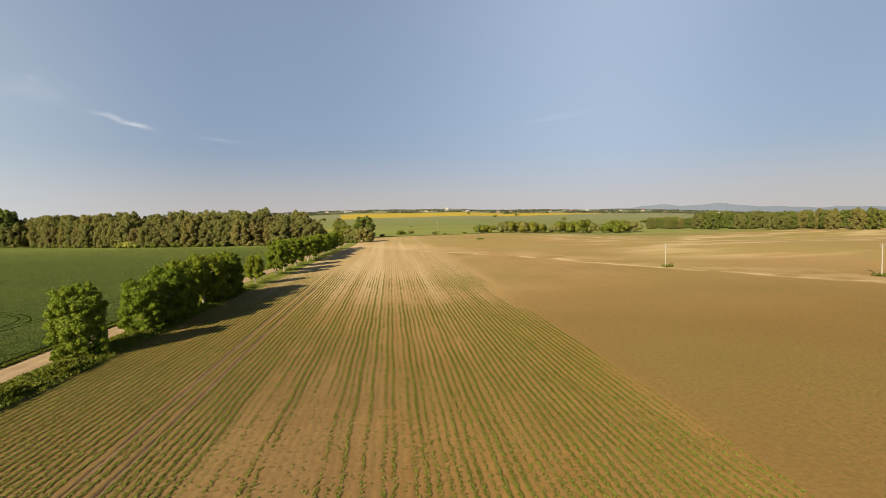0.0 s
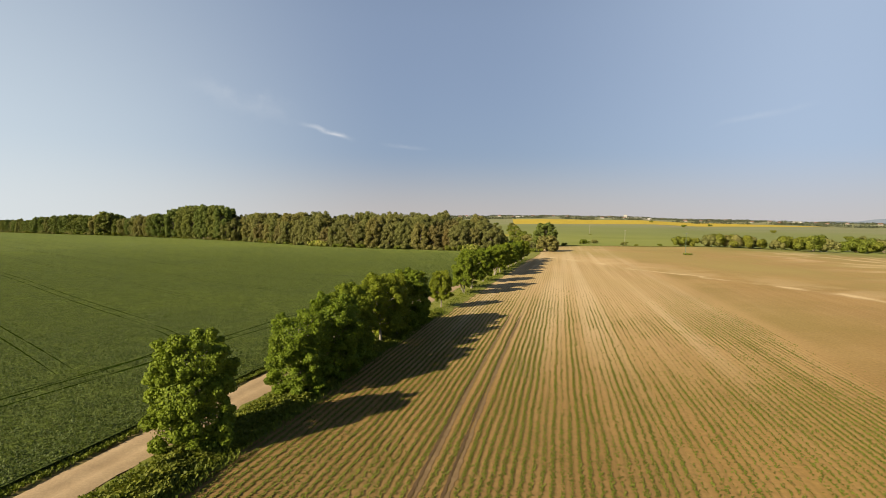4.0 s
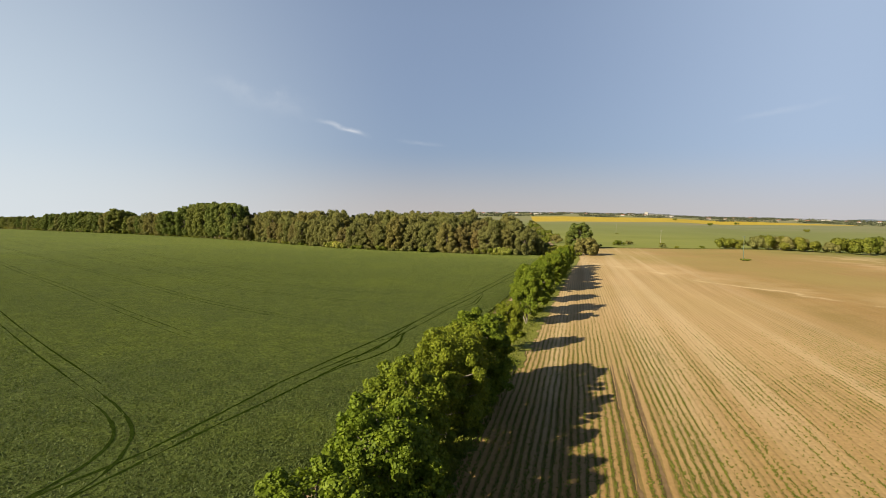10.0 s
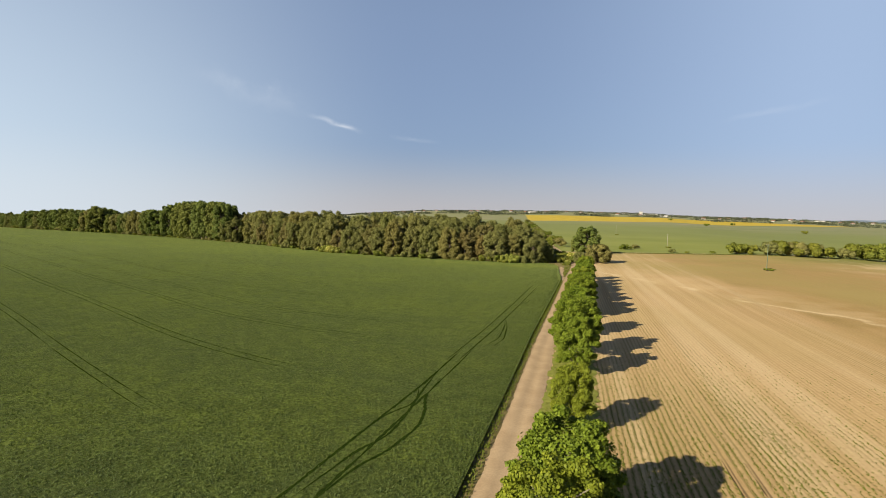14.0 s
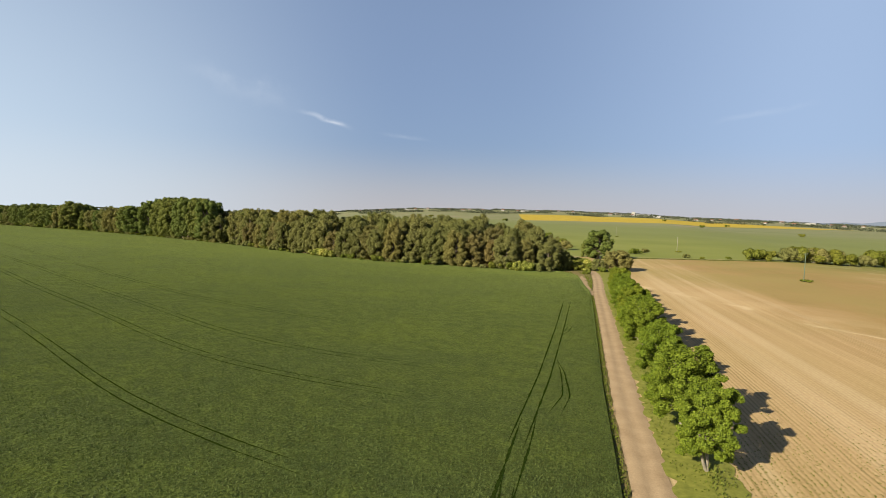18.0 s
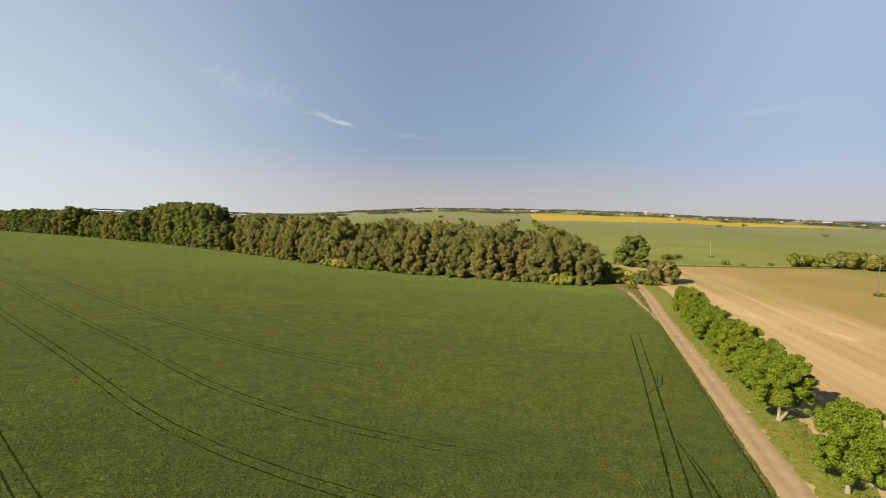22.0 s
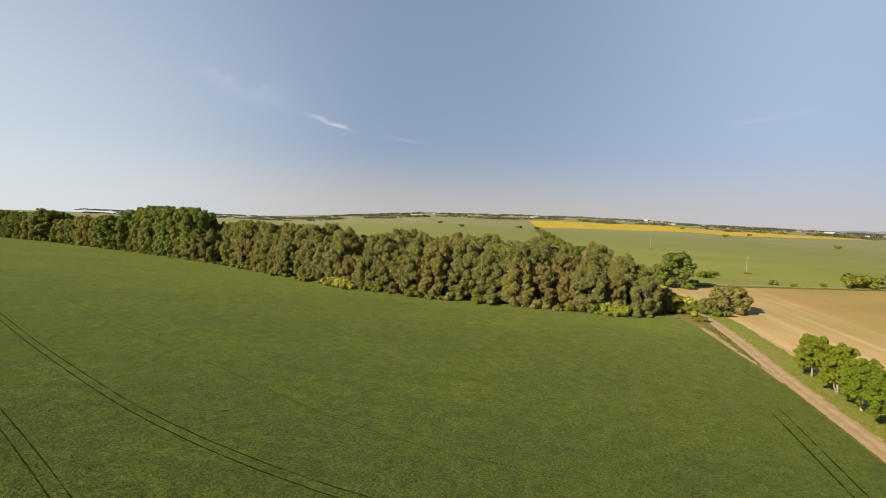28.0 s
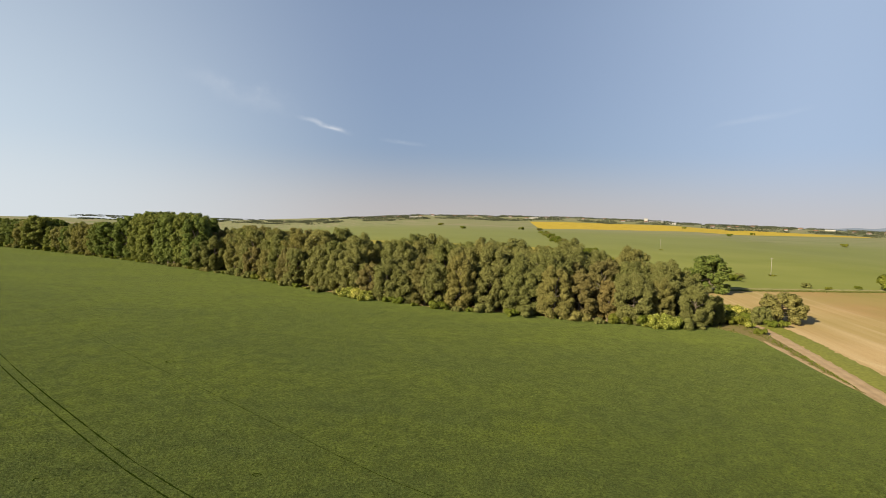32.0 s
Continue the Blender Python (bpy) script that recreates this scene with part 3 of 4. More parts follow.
# y along the road, way from the road's middle, height and width as shares, 1 for a crown down to the ground
NEAR_TREES = [(57.6, 3.6, 1.06, 1.10, 1), (70.5, 4.6, 0.98, 1.1, 1), (76.5, 5.4, 1.10, 1.18, 1), (83, 4.4, 1.14, 1.15, 1), (90.5, 5.4, 1.08, 1.0, 0), (95.5, 4.8, 1.15, 1.15, 1), (102.5, 5.4, 1.15, 1.36, 1), (122.5, 5.4, 0.82, 0.72, 0)]
FAR_TREES = [(143.0, 5.5, 0.98, 0.96, 0), (153.0, 5.2, 1.12, 1.28, 0), (169.5, 5.1, 1.06, 1.08, 0), (188.8, 5.0, 1.06, 1.22, 0), (198, 5.2, 1.05, 1.20, 0), (208.5, 5.0, 1.08, 1.18, 0), (218, 5.2, 0.98, 1.1, 0), (227.5, 5.0, 1.02, 1.16, 0), (236, 5.4, 0.94, 1.0, 0), (244, 5.2, 1.02, 1.02, 0), (253.5, 5.6, 1.06, 1.04, 0), (264.5, 5.6, 1.0, 1.0, 0)]
for k, (y, off, s, w, low) in enumerate(NEAR_TREES + FAR_TREES):
    note = "small thin roadside tree with a pale trunk" if s < 0.75 else "dense green roadside tree leafy down to the ground" if low else "leafy green roadside tree with a pale trunk"
    plant(thick[k % 3] if low else maples[k % 5], float(road_x(y)) + off, y, s, 70 * k, w / s, note, "tree", "trees along the road")

willows = [broad_tree("willow_tree", 30 + k, 16.5, 5.6 + 0.5 * (k % 3), 0.2, 40000, 0.23, M_WILLOW, M_BARK, 36, 0.28, 0.95, 0.82, False, 6, 0.45, 0.55) for k in range(5)]
russets = [broad_tree("willow_tree", 50 + k, 16.5, 5.6, 0.2, 38000, 0.23, M_RUSSET, M_BARK, 36, 0.28, 0.95, 0.82, False, 6, 0.45, 0.55) for k in range(2)]
poplars = [broad_tree("poplar_tree", 60 + k, 26.0, 8.0, 1.0, 36000, 0.38, M_POPLAR, M_BARK, 44, 0.0, 0.95, 0.80, False, 6, 0.40, 0.32) for k in range(3)]
elders = [shrub("elder_bush", 70 + k, 4.0, 2.6, 4200, 0.30, M_WEED, M_BLOSSOM) for k in range(2)]
round_tree = broad_tree("round_tree", 66, 13.5, 5.0, -0.3, 18000, 0.38, M_POPLAR, M_BARK, 40, 0.1, 1.0, 0.8, False, 5, 0.28, 0.35)
round_willow = broad_tree("round_willow", 67, 8.0, 4.6, 0.4, 18000, 0.26, M_WILLOW, M_BARK, 40, 0.3, 0.9, 0.75, False, 5, 0.28, 0.4)
bushes = [shrub("bush", 80 + k, 4.5, 3.2, 5000, 0.34, M_WILLOW if k == 1 else M_WEED) for k in range(3)]

for row, (back, gap) in enumerate(((6.5, 8.0), (17, 9.0), (29, 10), (43, 12))):
    x = (-76.5, -84, -93, -103)[row]
    while x > -322:
        pat = russets[int(rng.integers(2))] if (row < 2 and -121 < x < -107) or (rng.random() < 0.12 and x < -150) else willows[int(rng.integers(5))]
        sc = ((0.80 if row == 0 else 0.98) + 0.36 * rng.random() + 0.05 * row) * float(np.interp(x, (-112, -92, -76), (1.0, 0.86, 0.55)))
        plant(pat, x + rng.normal(0, 1.2), float(wood_y(x)) + back + rng.normal(0, 2.4), sc, rng.random() * 360, 0.98 + 0.2 * rng.random(), "russet-tinged willow at the wood's edge" if pat in russets else "grey-green willow in a dense wood", "tree", "trees of the wood")
        x -= gap * (0.8 + 0.4 * rng.random())
for k in range(32):
    a, b = k % 8, k // 8
    plant(poplars[k % 3], -314 - 10.0 * a - 9 * b + rng.normal(0, 1.2), 371 + 12 * b + 3.2 * a + rng.normal(0, 1.2), (1.0 if a in (0, 7) else 1.08) + 0.07 * rng.random(), 50 * k, 1.0, "tall dark poplar standing over the wood", "tree", "tall poplars")
x = -405.0
while x > -1120:
    # three separate stands, each tallest at its near end
    tall = np.interp(x, (-1100, -700, -645, -562, -480, -474, -468, -410), (15, 15, 16, 20, 23, 15, 18, 22))
    for back in (6, 22):
        dark = rng.random() < 0.65
        plant(poplars[int(rng.integers(3))] if dark else willows[int(rng.integers(5))], x + rng.normal(0, 2), float(wood_y(x)) + back, tall / (26.0 if dark else 16.5) * (0.9 + 0.18 * rng.random()), rng.random() * 360, 1.45 if dark else 1.05, "dark tree in the far end of the wood", "tree", "trees of the wood")
    x -= 10 if x > -470 or x < -484 else 16
x = -82.0
while x > -1000:
    bloom = (-213 < x < -186 or -97 < x < -91) and rng.random() < 0.85
    plant(elders[int(rng.integers(2))] if bloom else bushes[int(rng.integers(2))], x, float(wood_y(x)) + (-2.6 if bloom else -0.6) + rng.normal(0, 0.5), 0.95 + 0.35 * rng.random() if bloom else 0.35 + 0.6 * rng.random() ** 1.5, rng.random() * 360, 1.2, "yellow-green elder bush in blossom at the wood's foot" if bloom else "leafy bush at the foot of the wood", "bush", "bushes along the wood")
    x -= 3.6 if bloom else (4.0 + 6 * rng.random() ** 2) if x > -400 else 8.0

# ---- where the road meets the wood ----
plant(round_tree, -63.5, 421, 1.32, 20, 1.42, "dark round tree beside the bend of the road", "tree")
plant(round_tree, -71, 432, 0.8, 80, 1.0, "dark round tree beside the bend of the road", "tree")
plant(round_willow, -53.0, 349, 1.22, 40, 1.35, "pale olive willow leaning over the field's corner", "tree")
plant(round_willow, -61.5, 339, 0.72, 140, 1.0, "grey willow shrub beside the road", "bush")
for x, y, sc, pat in ((-66, 347, 1.25, elders[1]), (-70, 341, 1.0, elders[0]), (-73, 336, 0.9, bushes[0]), (-79, 331, 0.7, elders[0]), (-68.5, 336, 0.7, bushes[2]), (-59.5, 336, 0.55, bushes[0]), (-65.5, 322, 0.45, bushes[2]), (-55.5, 338, 0.5, bushes[0]), (-86, 342, 1.1, bushes[1]), (-72, 352, 1.2, bushes[0]), (-75, 340, 0.95, bushes[1]), (-77, 334, 0.8, bushes[2]), (-71.5, 346, 1.05, bushes[2]), (-69, 352, 1.1, elders[0]), (-64.5, 341.5, 0.8, bushes[0]), (-81, 345, 1.1, bushes[0]), (-77, 358, 1.3, bushes[1]), (-66.5, 331, 0.55, elders[1])):
    plant(pat, x, y, sc, 37 * x, 1.1, "leafy roadside bush with pale blossom" if pat in elders else "leafy green roadside bush", "bush", "bushes at the bend")

a = np.linspace(0, 2 * math.pi, 40, endpoint=False)
r = 1 + 0.13 * np.sin(3 * a + 1) + 0.08 * np.sin(7 * a)
rim = np.stack([-77.5 + 5.4 * r * np.cos(a), 345 + 4.2 * r * np.sin(a), 0 * a + 0.2], 1)
n = Nodes("pond_water", 0.06, 0.5)
n.bump(n.noise(3.0, 2), 0.08, 0.02)
M_WATER = n.color(n.ramp(n.noise(0.5, 3), (0.3, (0.020, 0.028, 0.030)), (0.7, (0.045, 0.055, 0.050))))
tagged(new("pond", mesh_of("pond", np.concatenate([rim, rim - (0, 0, 0.5)]), [tuple(range(40))] + [(40 + k, 40 + (k + 1) % 40, (k + 1) % 40, k) for k in range(40)], M_WATER)), "small still pond in the wood's shade", "pond", kind="structure")

# ---- the boundary hedge ----
for x, y, sc in ((-40, 492, 0.9), (-32, 512, 0.7), (-8, 476, 0.6), (2, 474, 0.35), (-52, 446, 0.5), (36, 492, 1.7), (44, 496, 1.5), (58, 496, 2.0), (66, 498, 2.3), (73, 499, 2.1), (80, 502, 2.3), (88, 504, 1.9), (96, 506, 1.7), (112, 524, 1.6), (120, 528, 2.4), (128, 534, 2.6), (150, 562, 3.0), (160, 566, 2.4), (200, 610, 3.0), (212, 616, 2.4), (232, 640, 2.6), (20, 488, 0.4)):
    plant(bushes[int(x) % 3], x, y, sc * 1.12, 53 * x, 1.12, "bushy tree in the field boundary hedge" if sc > 1.4 else "low bush on the field boundary", "bush", "boundary hedge")
# far wood beyond the bare field
for k in range(84):
    az = radians(23.5 + 23 * ((k * 0.618) % 1.0))
    d = 690 + 55 * (k % 3) + 40 * rng.random()
    big = math.degrees(az) > 28
    plant((poplars if k % 2 else willows)[k % 3], d * math.sin(az), 60 + d * math.cos(az), ((0.8 if k % 2 else 1.35) if big else (0.55 if k % 2 else 0.9)) * (0.9 + 0.2 * rng.random()), 31 * k, 1.2, "tree of a far mixed wood", "tree", "far wood")
# trees along the far road and in the far fields
for k in range(34):
    y = 480 + 22 * k
    plant(bushes[k % 3], float(road_x(y)) + (6 if k % 2 else -5), y, 0.9 + 0.9 * rng.random(), 41 * k, 1.1, "bush along the far road", "bush", "far road bushes")
for x, y in ((330, 1000), (352, 1008), (395, 1020), (420, 1030), (300, 1290), (150, 1500), (540, 1250), (560, 1256), (-260, 1300), (-300, 1310), (-420, 1250), (-520, 1400), (240, 1700), (90, 1800)):
    plant(bushes[int(x) % 3], x, y, 1.5, x, 1.3, "lone tree among the far fields", "tree", "far field trees")
retire([round_tree, round_willow] + thick + maples + willows + russets + poplars + elders + bushes)


# ---- far tree belts: one mass of clumps ----
belt = []
for k in range(1650):
    az = radians(-54 + 100 * rng.random())
    d = (1900, 2250, 2600, 2950)[k % 4] + 160 * rng.random() + 60 * math.sin(az * 31)
    if noise.noise((math.degrees(az) * 0.35, (k % 4) * 7.3, 0)) < -0.3 + (0.12 if k % 4 < 2 else -0.25):
        continue
    x, y = d * math.sin(az), 100 + d * math.cos(az)
    h = 3.5 + 5.5 * rng.random()
    belt.append((x, y, float(land(x, y)) + h * 0.4, 13 + 12 * rng.random(), 10, h * 0.6))
# grey-green leaves: distance haze is put into the belts' colour
tagged(new("far_tree_belt", quads_mesh("far_tree_belt", leaf_quads(rng, belt, 52000, 3.6), simple("far_trees", (0.050, 0.060, 0.036), (0.095, 0.105, 0.060), 0.02))), "dark belts of trees round the far villages, greyed for haze", "tree belt", kind="stuff")


# ---- hills on the horizon, blue haze put into their colour ----
ways = np.radians(np.linspace(10, 60, 90))
tops = np.interp(np.degrees(ways), (10, 15, 19, 23, 26, 29, 33, 40, 50, 60), (5, 40, 68, 88, 80, 86, 50, 35, 55, 5)) + 5 * np.sin(ways * 67) + 3 * np.sin(ways * 151 + 2)
rows3 = [np.stack([d * np.sin(ways), 100 + d * np.cos(ways), h], 1) for d, h in ((4300, tops * 0 - 80), (4600, tops), (4800, tops * 0 - 80))]
faces = [(r * 90 + k, r * 90 + k + 1, r * 90 + 91 + k, r * 90 + 90 + k) for r in range(2) for k in range(89)]
tagged(new("backdrop", mesh_of("backdrop", np.concatenate(rows3), faces, simple("hazy_hills", (0.150, 0.185, 0.255), (0.170, 0.205, 0.275), 0.001, 0.9, 0.0))), "long hills on the horizon, coloured blue for haze", "hills", kind="structure")

# ---- far villages ----
def part(name, me, parent, label=""):
    ob = new(name, me)
    ob.parent = parent
    return tagged(ob, label)


def box(x0, x1, y0, y1, z0, z1):
    v = [(x, y, z) for x in (x0, x1) for y in (y0, y1) for z in (z0, z1)]
    return v, [(0, 1, 3, 2), (4, 6, 7, 5), (0, 4, 5, 1), (2, 3, 7, 6), (0, 2, 6, 4), (1, 5, 7, 3)]


def house(kind, w, d, h, roof, bays):
    root = new(kind)
    part("wall", mesh_of("wall", *box(-w / 2, w / 2, -d / 2, d / 2, -3, h), M_WHITE), root)
    e = 0.5
    v = [(-w / 2 - e, -d / 2 - e, h), (w / 2 + e, -d / 2 - e, h), (w / 2 + e, d / 2 + e, h), (-w / 2 - e, d / 2 + e, h), (-w / 2 - e, 0, h + roof), (w / 2 + e, 0, h + roof)]
    part("roof", mesh_of("roof", v, [(0, 1, 5, 4), (2, 3, 4, 5), (0, 4, 3), (1, 2, 5), (3, 2, 1, 0)], M_TILE if roof > 2 else M_WHITE), root)
    pane = mesh_of("window", *box(-0.7, 0.7, -0.06, 0.06, 0, 1.5), M_WINDOW)
    for k in range(bays):
        part("window", pane, root).location = (-w / 2 + w * (k + 0.5) / bays, -d / 2, h * 0.45)
    return root


homes = [house("far_house", 11, 8, 3.4, 3, 3), house("far_house", 14, 9, 3.6, 3.4, 4), house("far_hall", 34, 16, 5, 1.0, 6)]
for k in range(46):
    az = -30 + 66 * ((k * 0.618 + 0.1) % 1.0)
    d = 2150 + 420 * rng.random()
    pat = homes[2] if k % 11 == 0 else homes[k % 2]
    x, y = d * math.sin(radians(az)), 100 + d * math.cos(radians(az))
    ob = copy_thing(pat, pose(x, y, float(land(x, y)), 0, 0, -az + 30 * rng.normal()))
    tagged(ob, "long white hall at the edge of the far town" if pat is homes[2] else "pale far village house with a tiled roof", "building", "far village")
for x, y, sc in ((31, 2440, 1.0), (70, 2460, 1.3), (-40, 2450, 0.8)):
    tagged(copy_thing(homes[2], pose(x, y, float(land(x, y)), 0, 0, 10)), "large white hall on the far rise", "building", "far village")
tower = house("far_tower", 14, 12, 14, 1.2, 3)
tower.matrix_basis = pose(20, 2430, float(land(20, 2430)))
tagged(tower, "tall white silo tower in the far town", "building", "far village")
retire(homes)


# ---- power poles ----
def power_pole(height, material):
    root = new("power_pole")
    bm = bmesh.new()
    tube(bm, [(0, 0, -0.5), (0, 0, height * 0.5), (0, 0, height)], [0.19, 0.155, 0.12], 10)
    part("pole", bm_mesh("pole", bm, material), root)
    arm = part("crossarm", mesh_of("crossarm", *box(-0.95, 0.95, -0.06, 0.06, height - 0.45, height - 0.3), material), root)
    for side in (-1, 1):
        bm = bmesh.new()
        tube(bm, [(side * 0.1, 0, height - 1.1), (side * 0.7, 0, height - 0.45)], [0.03, 0.03], 5)
        part("brace", bm_mesh("brace", bm, material), root)
    for x in (-0.85, 0, 0.85):
        bm = bmesh.new()
        z = height - 0.3 if x else height
        tube(bm, [(x, 0, z), (x, 0, z + 0.12), (x, 0, z + 0.2), (x, 0, z + 0.3)], [0.04, 0.09, 0.05, 0.08], 8)
        part("insulator", bm_mesh("insulator", bm, M_CERAMIC), arm if x else root)
    return root


tuft = shrub("weed_clump", 90, 0.8, 1.2, 260, 0.3, M_WEED)
for x, y, h, turn, steel in ((62, 144, 6.4, 20, 0), (97, 114, 7.2, 20, 0), (24, 352, 12.5, 20, 1), (-6, 548, 12, 20, 0), (-52, 830, 13, 20, 0)):
    p = power_pole(h, M_GREENSTEEL if steel else M_CONCRETE)
    p.matrix_basis = pose(x, y, float(land(x, y)), 0, 0, turn)
    tagged(p, "green steel power pole in the bare field" if steel else "pale concrete power pole with a crossarm", "power pole", "power line poles")
    plant(tuft, x + 0.9, y + 0.4, 1.0 + 0.04 * h * (y > 300), 30 * h, 1.3, "green weeds round the foot of a pole", "weeds", "weeds at the poles")
retire([tuft])


# ---- wheel tracks ----
def trail(name, points, width, z, material, label, seed):
    """A narrow ragged ribbon along a bent line."""
    r = np.random.default_rng(seed)
    p = np.array(points, float)
    seg = np.r_[0, np.cumsum(np.hypot(*np.diff(p, axis=0).T))]
    at = np.arange(0, seg[-1], 0.4)
    c = np.stack([np.interp(at, seg, p[:, k]) for k in (0, 1)], 1)
    ker = np.ones(9) / 9
    c = np.stack([np.convolve(np.pad(c[:, k], 4, mode="edge"), ker, "valid") for k in (0, 1)], 1)
    t = np.gradient(c, axis=0)
    t /= np.linalg.norm(t, axis=1, keepdims=True) + 1e-9
    nrm = np.stack([-t[:, 1], t[:, 0]], 1)
    v = []
    worn = np.convolve(np.pad(r.random(len(c)), 3, mode="edge"), np.ones(7) / 7, "valid")
    TRACK_LINES.append((c, width))
    thin = np.clip((worn - 0.22) * 4, 0.35, 1.15) * np.clip(np.minimum(at, at[-1] - at) / 12 + 0.12, 0.12, 1)
    for side in (-1, 1):
        q = c + nrm * (side * width / 2 * thin * (0.6 + 0.8 * r.random(len(c))))[:, None]
        v.append(np.c_[q, land(q[:, 0], q[:, 1]) + z])
    n = len(c)
    faces = [(k, k + 1, n + k + 1, n + k) for k in range(n - 1)]
    return tagged(new(name, mesh_of(name, np.concatenate(v), faces, material)), label, "wheel track", "wheel tracks", "stuff")


TRACK_LINES = []  # middle lines of all tracks, kept free of tall blades
WHEAT_NOTE = "wheel track pressed into the green wheat, shade in its colour"
BESIDE = (
    [(-63.2, 30), (-63.4, 68), (-63.9, 73), (-62.9, 80), (-63.3, 86), (-64.2, 98), (-64.1, 111), (-63.9, 130), (-64.6, 149)],
    [(-61.4, 30), (-61.4, 70), (-61.7, 77), (-61.8, 86), (-61.6, 94), (-61.7, 107), (-62.2, 127), (-62.6, 142), (-63, 149)])
TURNS = (
    [(-81.5, 89.6), (-73.4, 86.3), (-69.7, 84.5), (-66.1, 82.0), (-62.9, 77.9), (-61.6, 74), (-61.6, 69), (-62.2, 60)],
    [(-79.3, 87.1), (-73.3, 84.9), (-68.9, 82.6), (-66.5, 80.4), (-64.8, 77.1), (-63.9, 72.5), (-64.0, 66), (-64.2, 58)],
    [(-61.7, 98), (-61.1, 107), (-60.0, 110), (-59.4, 116.6), (-60.4, 121), (-62.0, 125), (-62.7, 134)],
    [(-63.4, 99), (-62.8, 106), (-62.5, 110), (-61.3, 113), (-61.8, 119), (-63.1, 127), (-64.1, 136)],
    [(-64.4, 112), (-63.7, 119), (-62.3, 122), (-63.1, 126), (-64.7, 129)])
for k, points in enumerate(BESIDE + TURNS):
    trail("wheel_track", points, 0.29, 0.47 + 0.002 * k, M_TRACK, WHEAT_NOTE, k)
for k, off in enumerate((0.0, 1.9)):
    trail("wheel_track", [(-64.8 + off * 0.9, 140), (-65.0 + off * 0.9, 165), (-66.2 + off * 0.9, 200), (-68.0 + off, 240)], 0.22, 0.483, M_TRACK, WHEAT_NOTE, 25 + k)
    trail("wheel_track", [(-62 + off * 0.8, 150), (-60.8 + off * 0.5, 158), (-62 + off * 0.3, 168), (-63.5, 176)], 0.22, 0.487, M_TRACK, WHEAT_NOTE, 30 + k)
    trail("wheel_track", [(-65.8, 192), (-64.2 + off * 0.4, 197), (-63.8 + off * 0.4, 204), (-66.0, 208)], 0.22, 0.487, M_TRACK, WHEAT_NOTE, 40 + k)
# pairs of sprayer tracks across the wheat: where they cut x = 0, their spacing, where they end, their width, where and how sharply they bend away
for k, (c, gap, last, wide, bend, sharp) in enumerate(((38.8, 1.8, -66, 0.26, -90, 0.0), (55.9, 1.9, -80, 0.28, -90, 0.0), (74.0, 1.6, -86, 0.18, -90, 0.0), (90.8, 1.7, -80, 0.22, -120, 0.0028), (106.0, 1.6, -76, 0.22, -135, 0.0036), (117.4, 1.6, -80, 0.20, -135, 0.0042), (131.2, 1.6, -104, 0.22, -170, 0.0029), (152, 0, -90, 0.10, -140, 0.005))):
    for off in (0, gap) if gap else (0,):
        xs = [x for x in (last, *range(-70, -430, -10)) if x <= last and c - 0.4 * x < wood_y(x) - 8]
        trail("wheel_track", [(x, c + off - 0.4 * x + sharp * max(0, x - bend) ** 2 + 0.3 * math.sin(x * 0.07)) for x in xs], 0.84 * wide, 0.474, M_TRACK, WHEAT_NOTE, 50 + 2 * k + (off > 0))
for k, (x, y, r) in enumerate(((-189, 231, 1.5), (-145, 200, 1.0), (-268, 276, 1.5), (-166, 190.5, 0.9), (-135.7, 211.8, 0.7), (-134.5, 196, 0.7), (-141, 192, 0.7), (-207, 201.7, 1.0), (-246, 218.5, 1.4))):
    trail("wheel_track", [(x + r * math.cos(a), y + 0.6 * r * math.sin(a)) for a in np.linspace(0, 6, 9)], 0.8, 0.476, M_TRACK, "gap where the wheat has gone down, shade in its colour", 80 + k)
# flat strips: the shade within the rut's groove is put into this brown
M_RUT = simple("shaded_rut", (0.100, 0.061, 0.028), (0.165, 0.105, 0.050), 1.5)
M_PRESSED = simple("pressed_soil", (0.20, 0.128, 0.062), (0.28, 0.184, 0.092), 1.2)
for k, a in enumerate((-18.9, -17.0)):
    line = [(a - 0.10 * y + 0.35 * math.sin(y * 0.05), y) for y in range(8, 128, 6)]
    trail("wheel_rut", [(x + 0.3, y) for x, y in line], 0.28, 0.022, M_PRESSED, "bare soil pressed flat by a tractor tyre", 92 + k)
    trail("wheel_rut", line, 0.20, 0.034, M_RUT, "tractor rut in the drilled soil, groove shade in its colour", 90 + k)
tagged(trail("side_track", [(-60.6, 256), (-62.2, 266), (-64.0, 277), (-65.2, 289), (-66.2, 300), (-67.4, 312)], 2.6, 0.16, M_ROAD, "", 99), "pale dirt track forking off the road", "track", kind="structure")


# ---- small green things that nobody could count ----
def sprigs(name, at, size, tall, material, label, category, seed, blades=2):
    """Upright bent leaves at the given places (n x 3)."""
    r = np.random.default_rng(seed)
    at = np.repeat(at, blades, 0)
    n = len(at)
    a = r.random(n) * 2 * math.pi
    s = size * (0.6 + 0.8 * r.random(n))
    h = tall * (0.6 + 0.8 * r.random(n))
    side = np.stack([np.cos(a), np.sin(a), 0 * a], 1) * s[:, None] / 2
    tip = np.stack([-np.sin(a), np.cos(a), 0 * a], 1) * (s * (0.5 + r.random(n)))[:, None] + np.c_[np.zeros((n, 2)), h]
    low = at + np.stack([np.sin(a), -np.cos(a), 0 * a], 1) * s[:, None] * 0.2
    q = np.stack([low - side * 0.6, low + side * 0.6, low + tip + side, low + tip - side], 1)
    return tagged(new(name, quads_mesh(name, q, material)), label, category, kind="stuff")


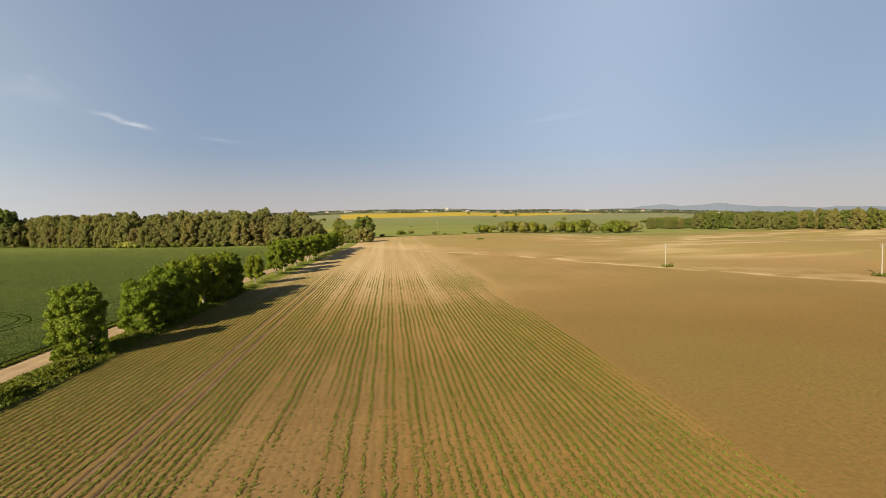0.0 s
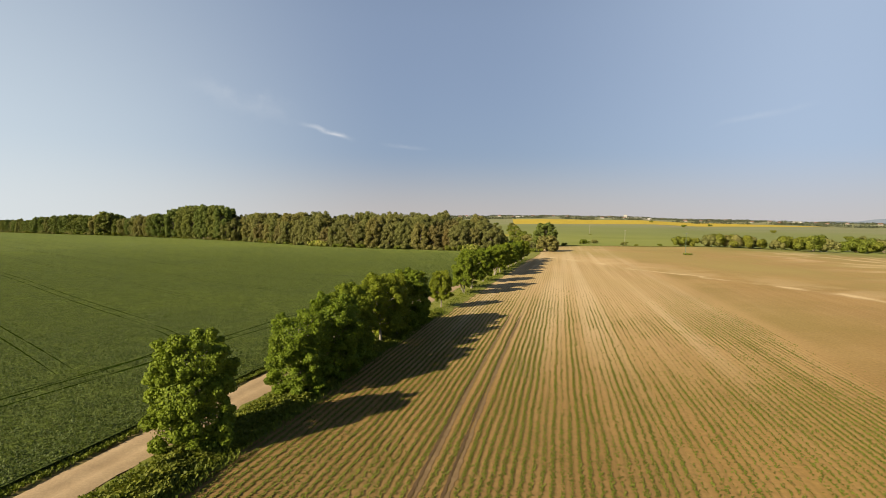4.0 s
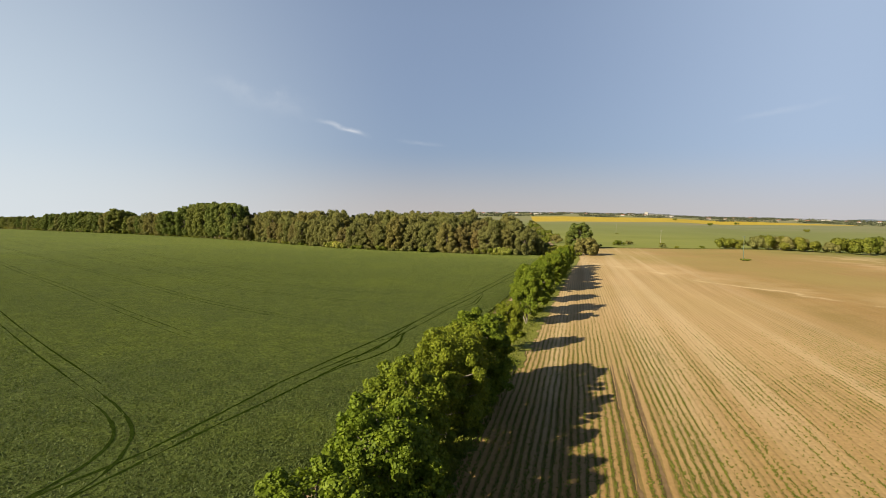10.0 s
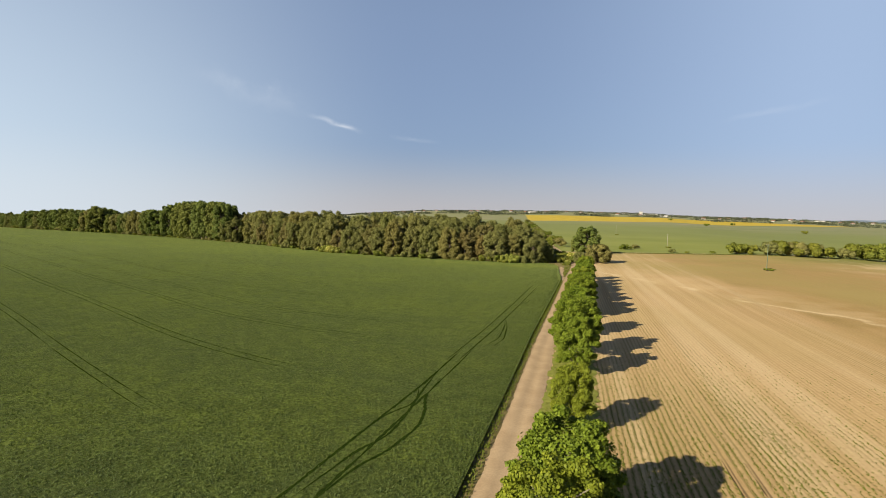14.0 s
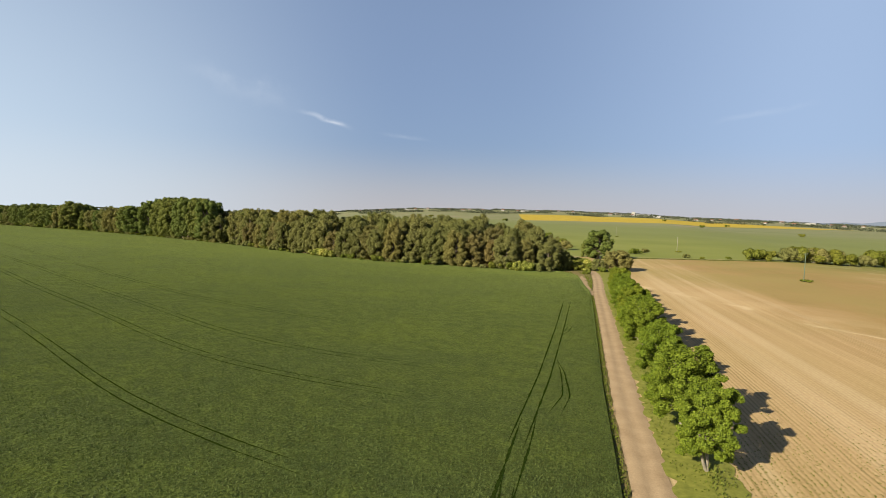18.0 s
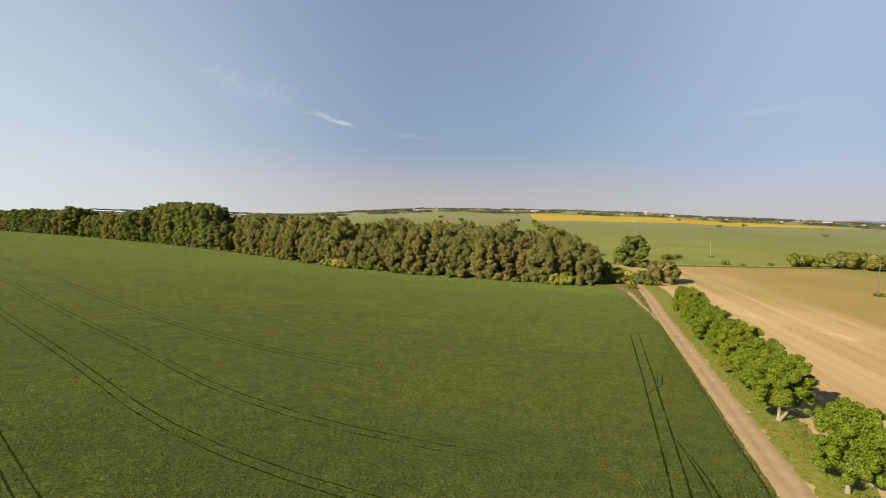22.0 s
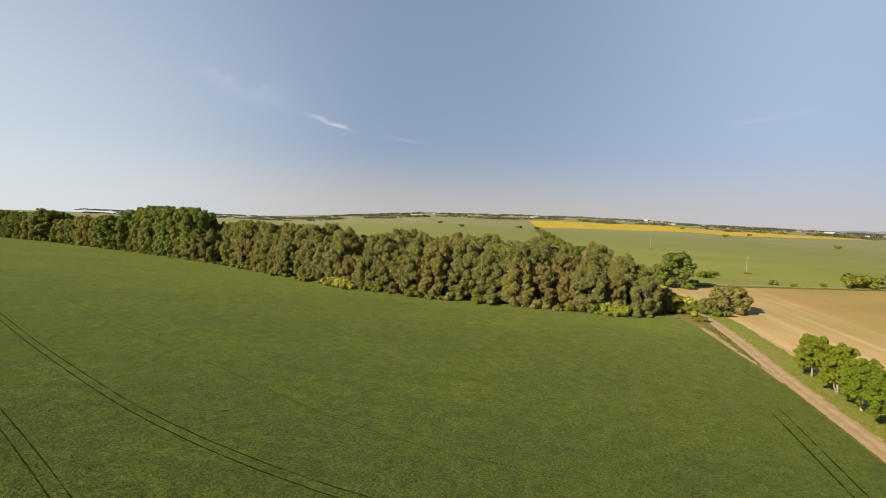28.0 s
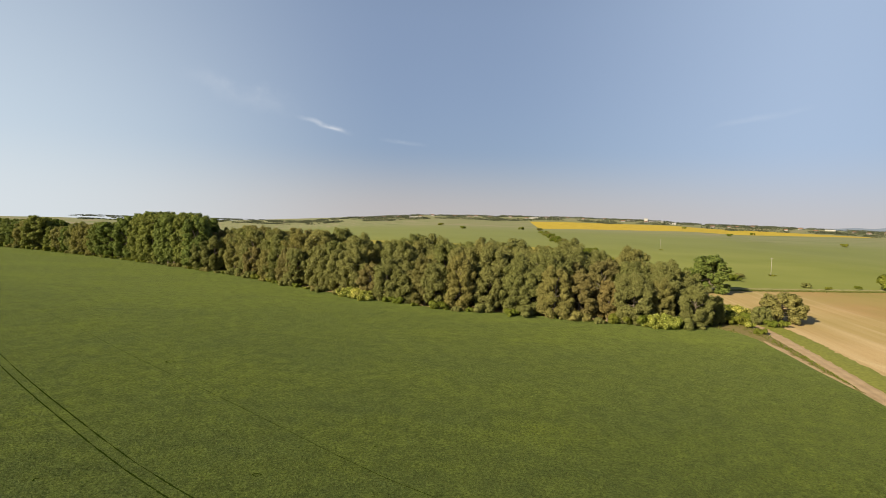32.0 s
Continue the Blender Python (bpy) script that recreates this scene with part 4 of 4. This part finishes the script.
rng = np.random.default_rng(21)
spots = []
for a in np.arange(-36, 21.9, ROW_GAP):
    y = np.arange(-40, 175, 0.042)
    y = y + rng.normal(0, 0.05, len(y))
    x = a - ROW_TURN * y + 0.05 * np.sin(y * 0.4 + a) + rng.normal(0, 0.085, len(y))
    keep = (x > road_x(y) + 7.4) & (np.abs(a + 18.9) > 0.3) & (np.abs(a + 17.0) > 0.3)
    stand = rng.normal(0, 0.24)
    lush = np.array([noise.noise((px * 0.05, py * 0.035, 3.0)) + 0.35 * noise.noise((px * 0.5, py * 0.3, 9.0)) for px, py in zip(x, y)])
    keep &= rng.random(len(y)) < np.clip(0.72 + stand + 1.1 * lush - 0.0022 * y + (0.35 if 11 < a < 20 else 0.6 if a < -12 else -0.04), 0.05, 1) * smooth(172, 62, y) * smooth(-40, 0, y)
    spots.append(np.stack([x, y, 0 * x + 0.02], 1)[keep])
spots = np.concatenate(spots)
sprigs("seedlings", spots, 0.088, 0.058, M_SEEDLING, "rows of young green plants in bare soil", "seedlings", 31, 2)
# the darker field beside it: thin young rows, hardly up
spots = []
for a in np.arange(23, 78, ROW_GAP):
    y = np.arange(5, 110, 0.11) + rng.normal(0, 0.05, len(np.arange(5, 110, 0.11)))
    x = a - ROW_TURN * y + rng.normal(0, 0.045, len(y))
    up = np.array([noise.noise((px * 0.04, py * 0.03, 6.0)) for px, py in zip(x, y)])
    keep = rng.random(len(y)) < np.clip(0.18 + 0.009 * (x - 10) + 0.7 * up, 0.0, 0.9) * smooth(108, 45, y)
    spots.append(np.stack([x, y, 0 * x + 0.02], 1)[keep])
sprigs("young_shoots", np.concatenate(spots), 0.068, 0.042, M_SEEDLING, "thin rows of young shoots in brown soil", "seedlings", 38, 2)

n = 720000
y = 30 + 270 * rng.random(n) ** 1.15
x = road_x(y) - wheat_edge(y) - 0.05 - 230 * rng.random(n) ** 1.35
keep = (y < wood_y(x) - 3) & (rng.random(n) < smooth(345, 150, y) * smooth(-330, -120, x) + 0.10)
x, y = x[keep], y[keep]
# wheel tracks stay free: a coarse map of the field, a quarter of a metre to a cell
pressed = np.zeros((1300, 1500), bool)
for line, width in TRACK_LINES:
    fine_line = np.concatenate([line[:-1] + (line[1:] - line[:-1]) * k / 2 for k in range(2)])
    for dx in (-0.4 * width, 0, 0.4 * width):
        for dy in (-0.4 * width, 0, 0.4 * width):
            ix, iy = ((fine_line[:, 0] + dx + 330) * 4).astype(int), ((fine_line[:, 1] + dy) * 4).astype(int)
            ok = (ix >= 0) & (ix < 1300) & (iy >= 0) & (iy < 1500)
            pressed[ix[ok], iy[ok]] = True
free = ~pressed[np.clip(((x + 330) * 4).astype(int), 0, 1299), np.clip((y * 4).astype(int), 0, 1499)]
x, y = x[free], y[free]
sprigs("wheat_blades", np.stack([x, y, 0 * x + WHEAT_TOP - 0.04], 1), 0.095, 0.13, leafy("wheat_leaves", (0.050, 0.076, 0.020), (0.098, 0.133, 0.035), (0.155, 0.192, 0.052), 0.34, 0.5), "green wheat leaves standing over the crop", "wheat", 32, 1)

# weeds: thick along the field side of the verge, thinner elsewhere
n = 95000
y = -30 + 300 * rng.random(n)
off = np.where(rng.random(n) < 0.6, 6.0 + 0.9 * rng.normal(size=n), 2.2 + 4.6 * rng.random(n))
x = road_x(y) + off
hgt = np.array([0.5 + noise.noise((float(py) * 0.25, float(po) * 0.5, 1.0)) for py, po in zip(y, off)])
keep = (off > HALF + 0.2) & (off < 7.9) & (rng.random(n) < np.clip(hgt + 0.35, 0.1, 1) * np.where(y > 118, 0.10, 1.0))
z = rng.random(n) * np.clip(hgt, 0.05, 1) * np.where(off > 5.2, 0.6, 0.08)
sprigs("verge_weeds", np.stack([x, y, 0.08 + z], 1)[keep], 0.10, 0.17, M_WEED, "rank green weeds along the verge", "weeds", 33, 2)
n = 60000
y = -30 + 150 * rng.random(n)
off = HALF + 1.1 + 4.0 * rng.random(n) ** 0.8
hgt = np.array([0.45 + 0.9 * noise.noise((float(py) * 0.22, float(po) * 0.35, 5.0)) + 0.5 * noise.noise((float(py) * 0.9, float(po) * 0.9, 2.0)) for py, po in zip(y, off)])
bulk = np.clip(hgt, 0.0, 1.1) * np.clip((off - 2) / 2.5, 0.15, 1) * smooth(120, 108, y)
z = bulk * rng.random(n) ** 0.6
sprigs("rank_weeds", np.stack([road_x(y) + off, y, 0.15 + z], 1)[bulk > 0.06], 0.15, 0.16, leafy("rank_weed_leaves", (0.070, 0.102, 0.013), (0.140, 0.178, 0.022), (0.23, 0.255, 0.040), 0.25), "tall dark weeds and nettles under the roadside trees", "weeds", 37, 2)
n = 45000
y = -30 + 360 * rng.random(n)
x = road_x(y) - HALF - 0.2 - (wheat_edge(y) - HALF + 0.1) * rng.random(n)
keep = (y < 256) & (rng.random(n) < np.where(y > 105, 0.22, 0.8))
sprigs("bank_weeds", np.stack([x, y, 0.05 + 0.16 * rng.random(n)], 1)[keep], 0.10, 0.16, M_WEED, "weeds on the bank between road and wheat", "weeds", 34, 2)

n = 16000
x = -56 + 190 * rng.random(n)
y = 464 + 0.5 * x + 1.3 * rng.normal(size=n)
sprigs("boundary_grass", np.stack([x, y, land(x, y)], 1), 0.22, 0.28, leafy("dry_grass", (0.09, 0.11, 0.02), (0.17, 0.18, 0.045), (0.27, 0.25, 0.09), 0.25), "tall dry grass along the field boundary", "grass", 35, 2)
n = 1100
y = 262 + 80 * rng.random(n)
x = road_x(y) - HALF - 0.4 - (wheat_edge(y) - HALF - 0.6) * rng.random(n)
keep = np.abs(x - np.interp(y, (256, 266, 277, 289, 300, 312, 345), (-60.6, -62.2, -64.0, -65.2, -66.2, -67.4, -76))) > 1.4
sprigs("corner_weeds", np.stack([x, y, 0 * x + 0.1], 1)[keep], 0.2, 0.28, M_WEED, "rank weeds in the corner between the tracks", "weeds", 36, 2)
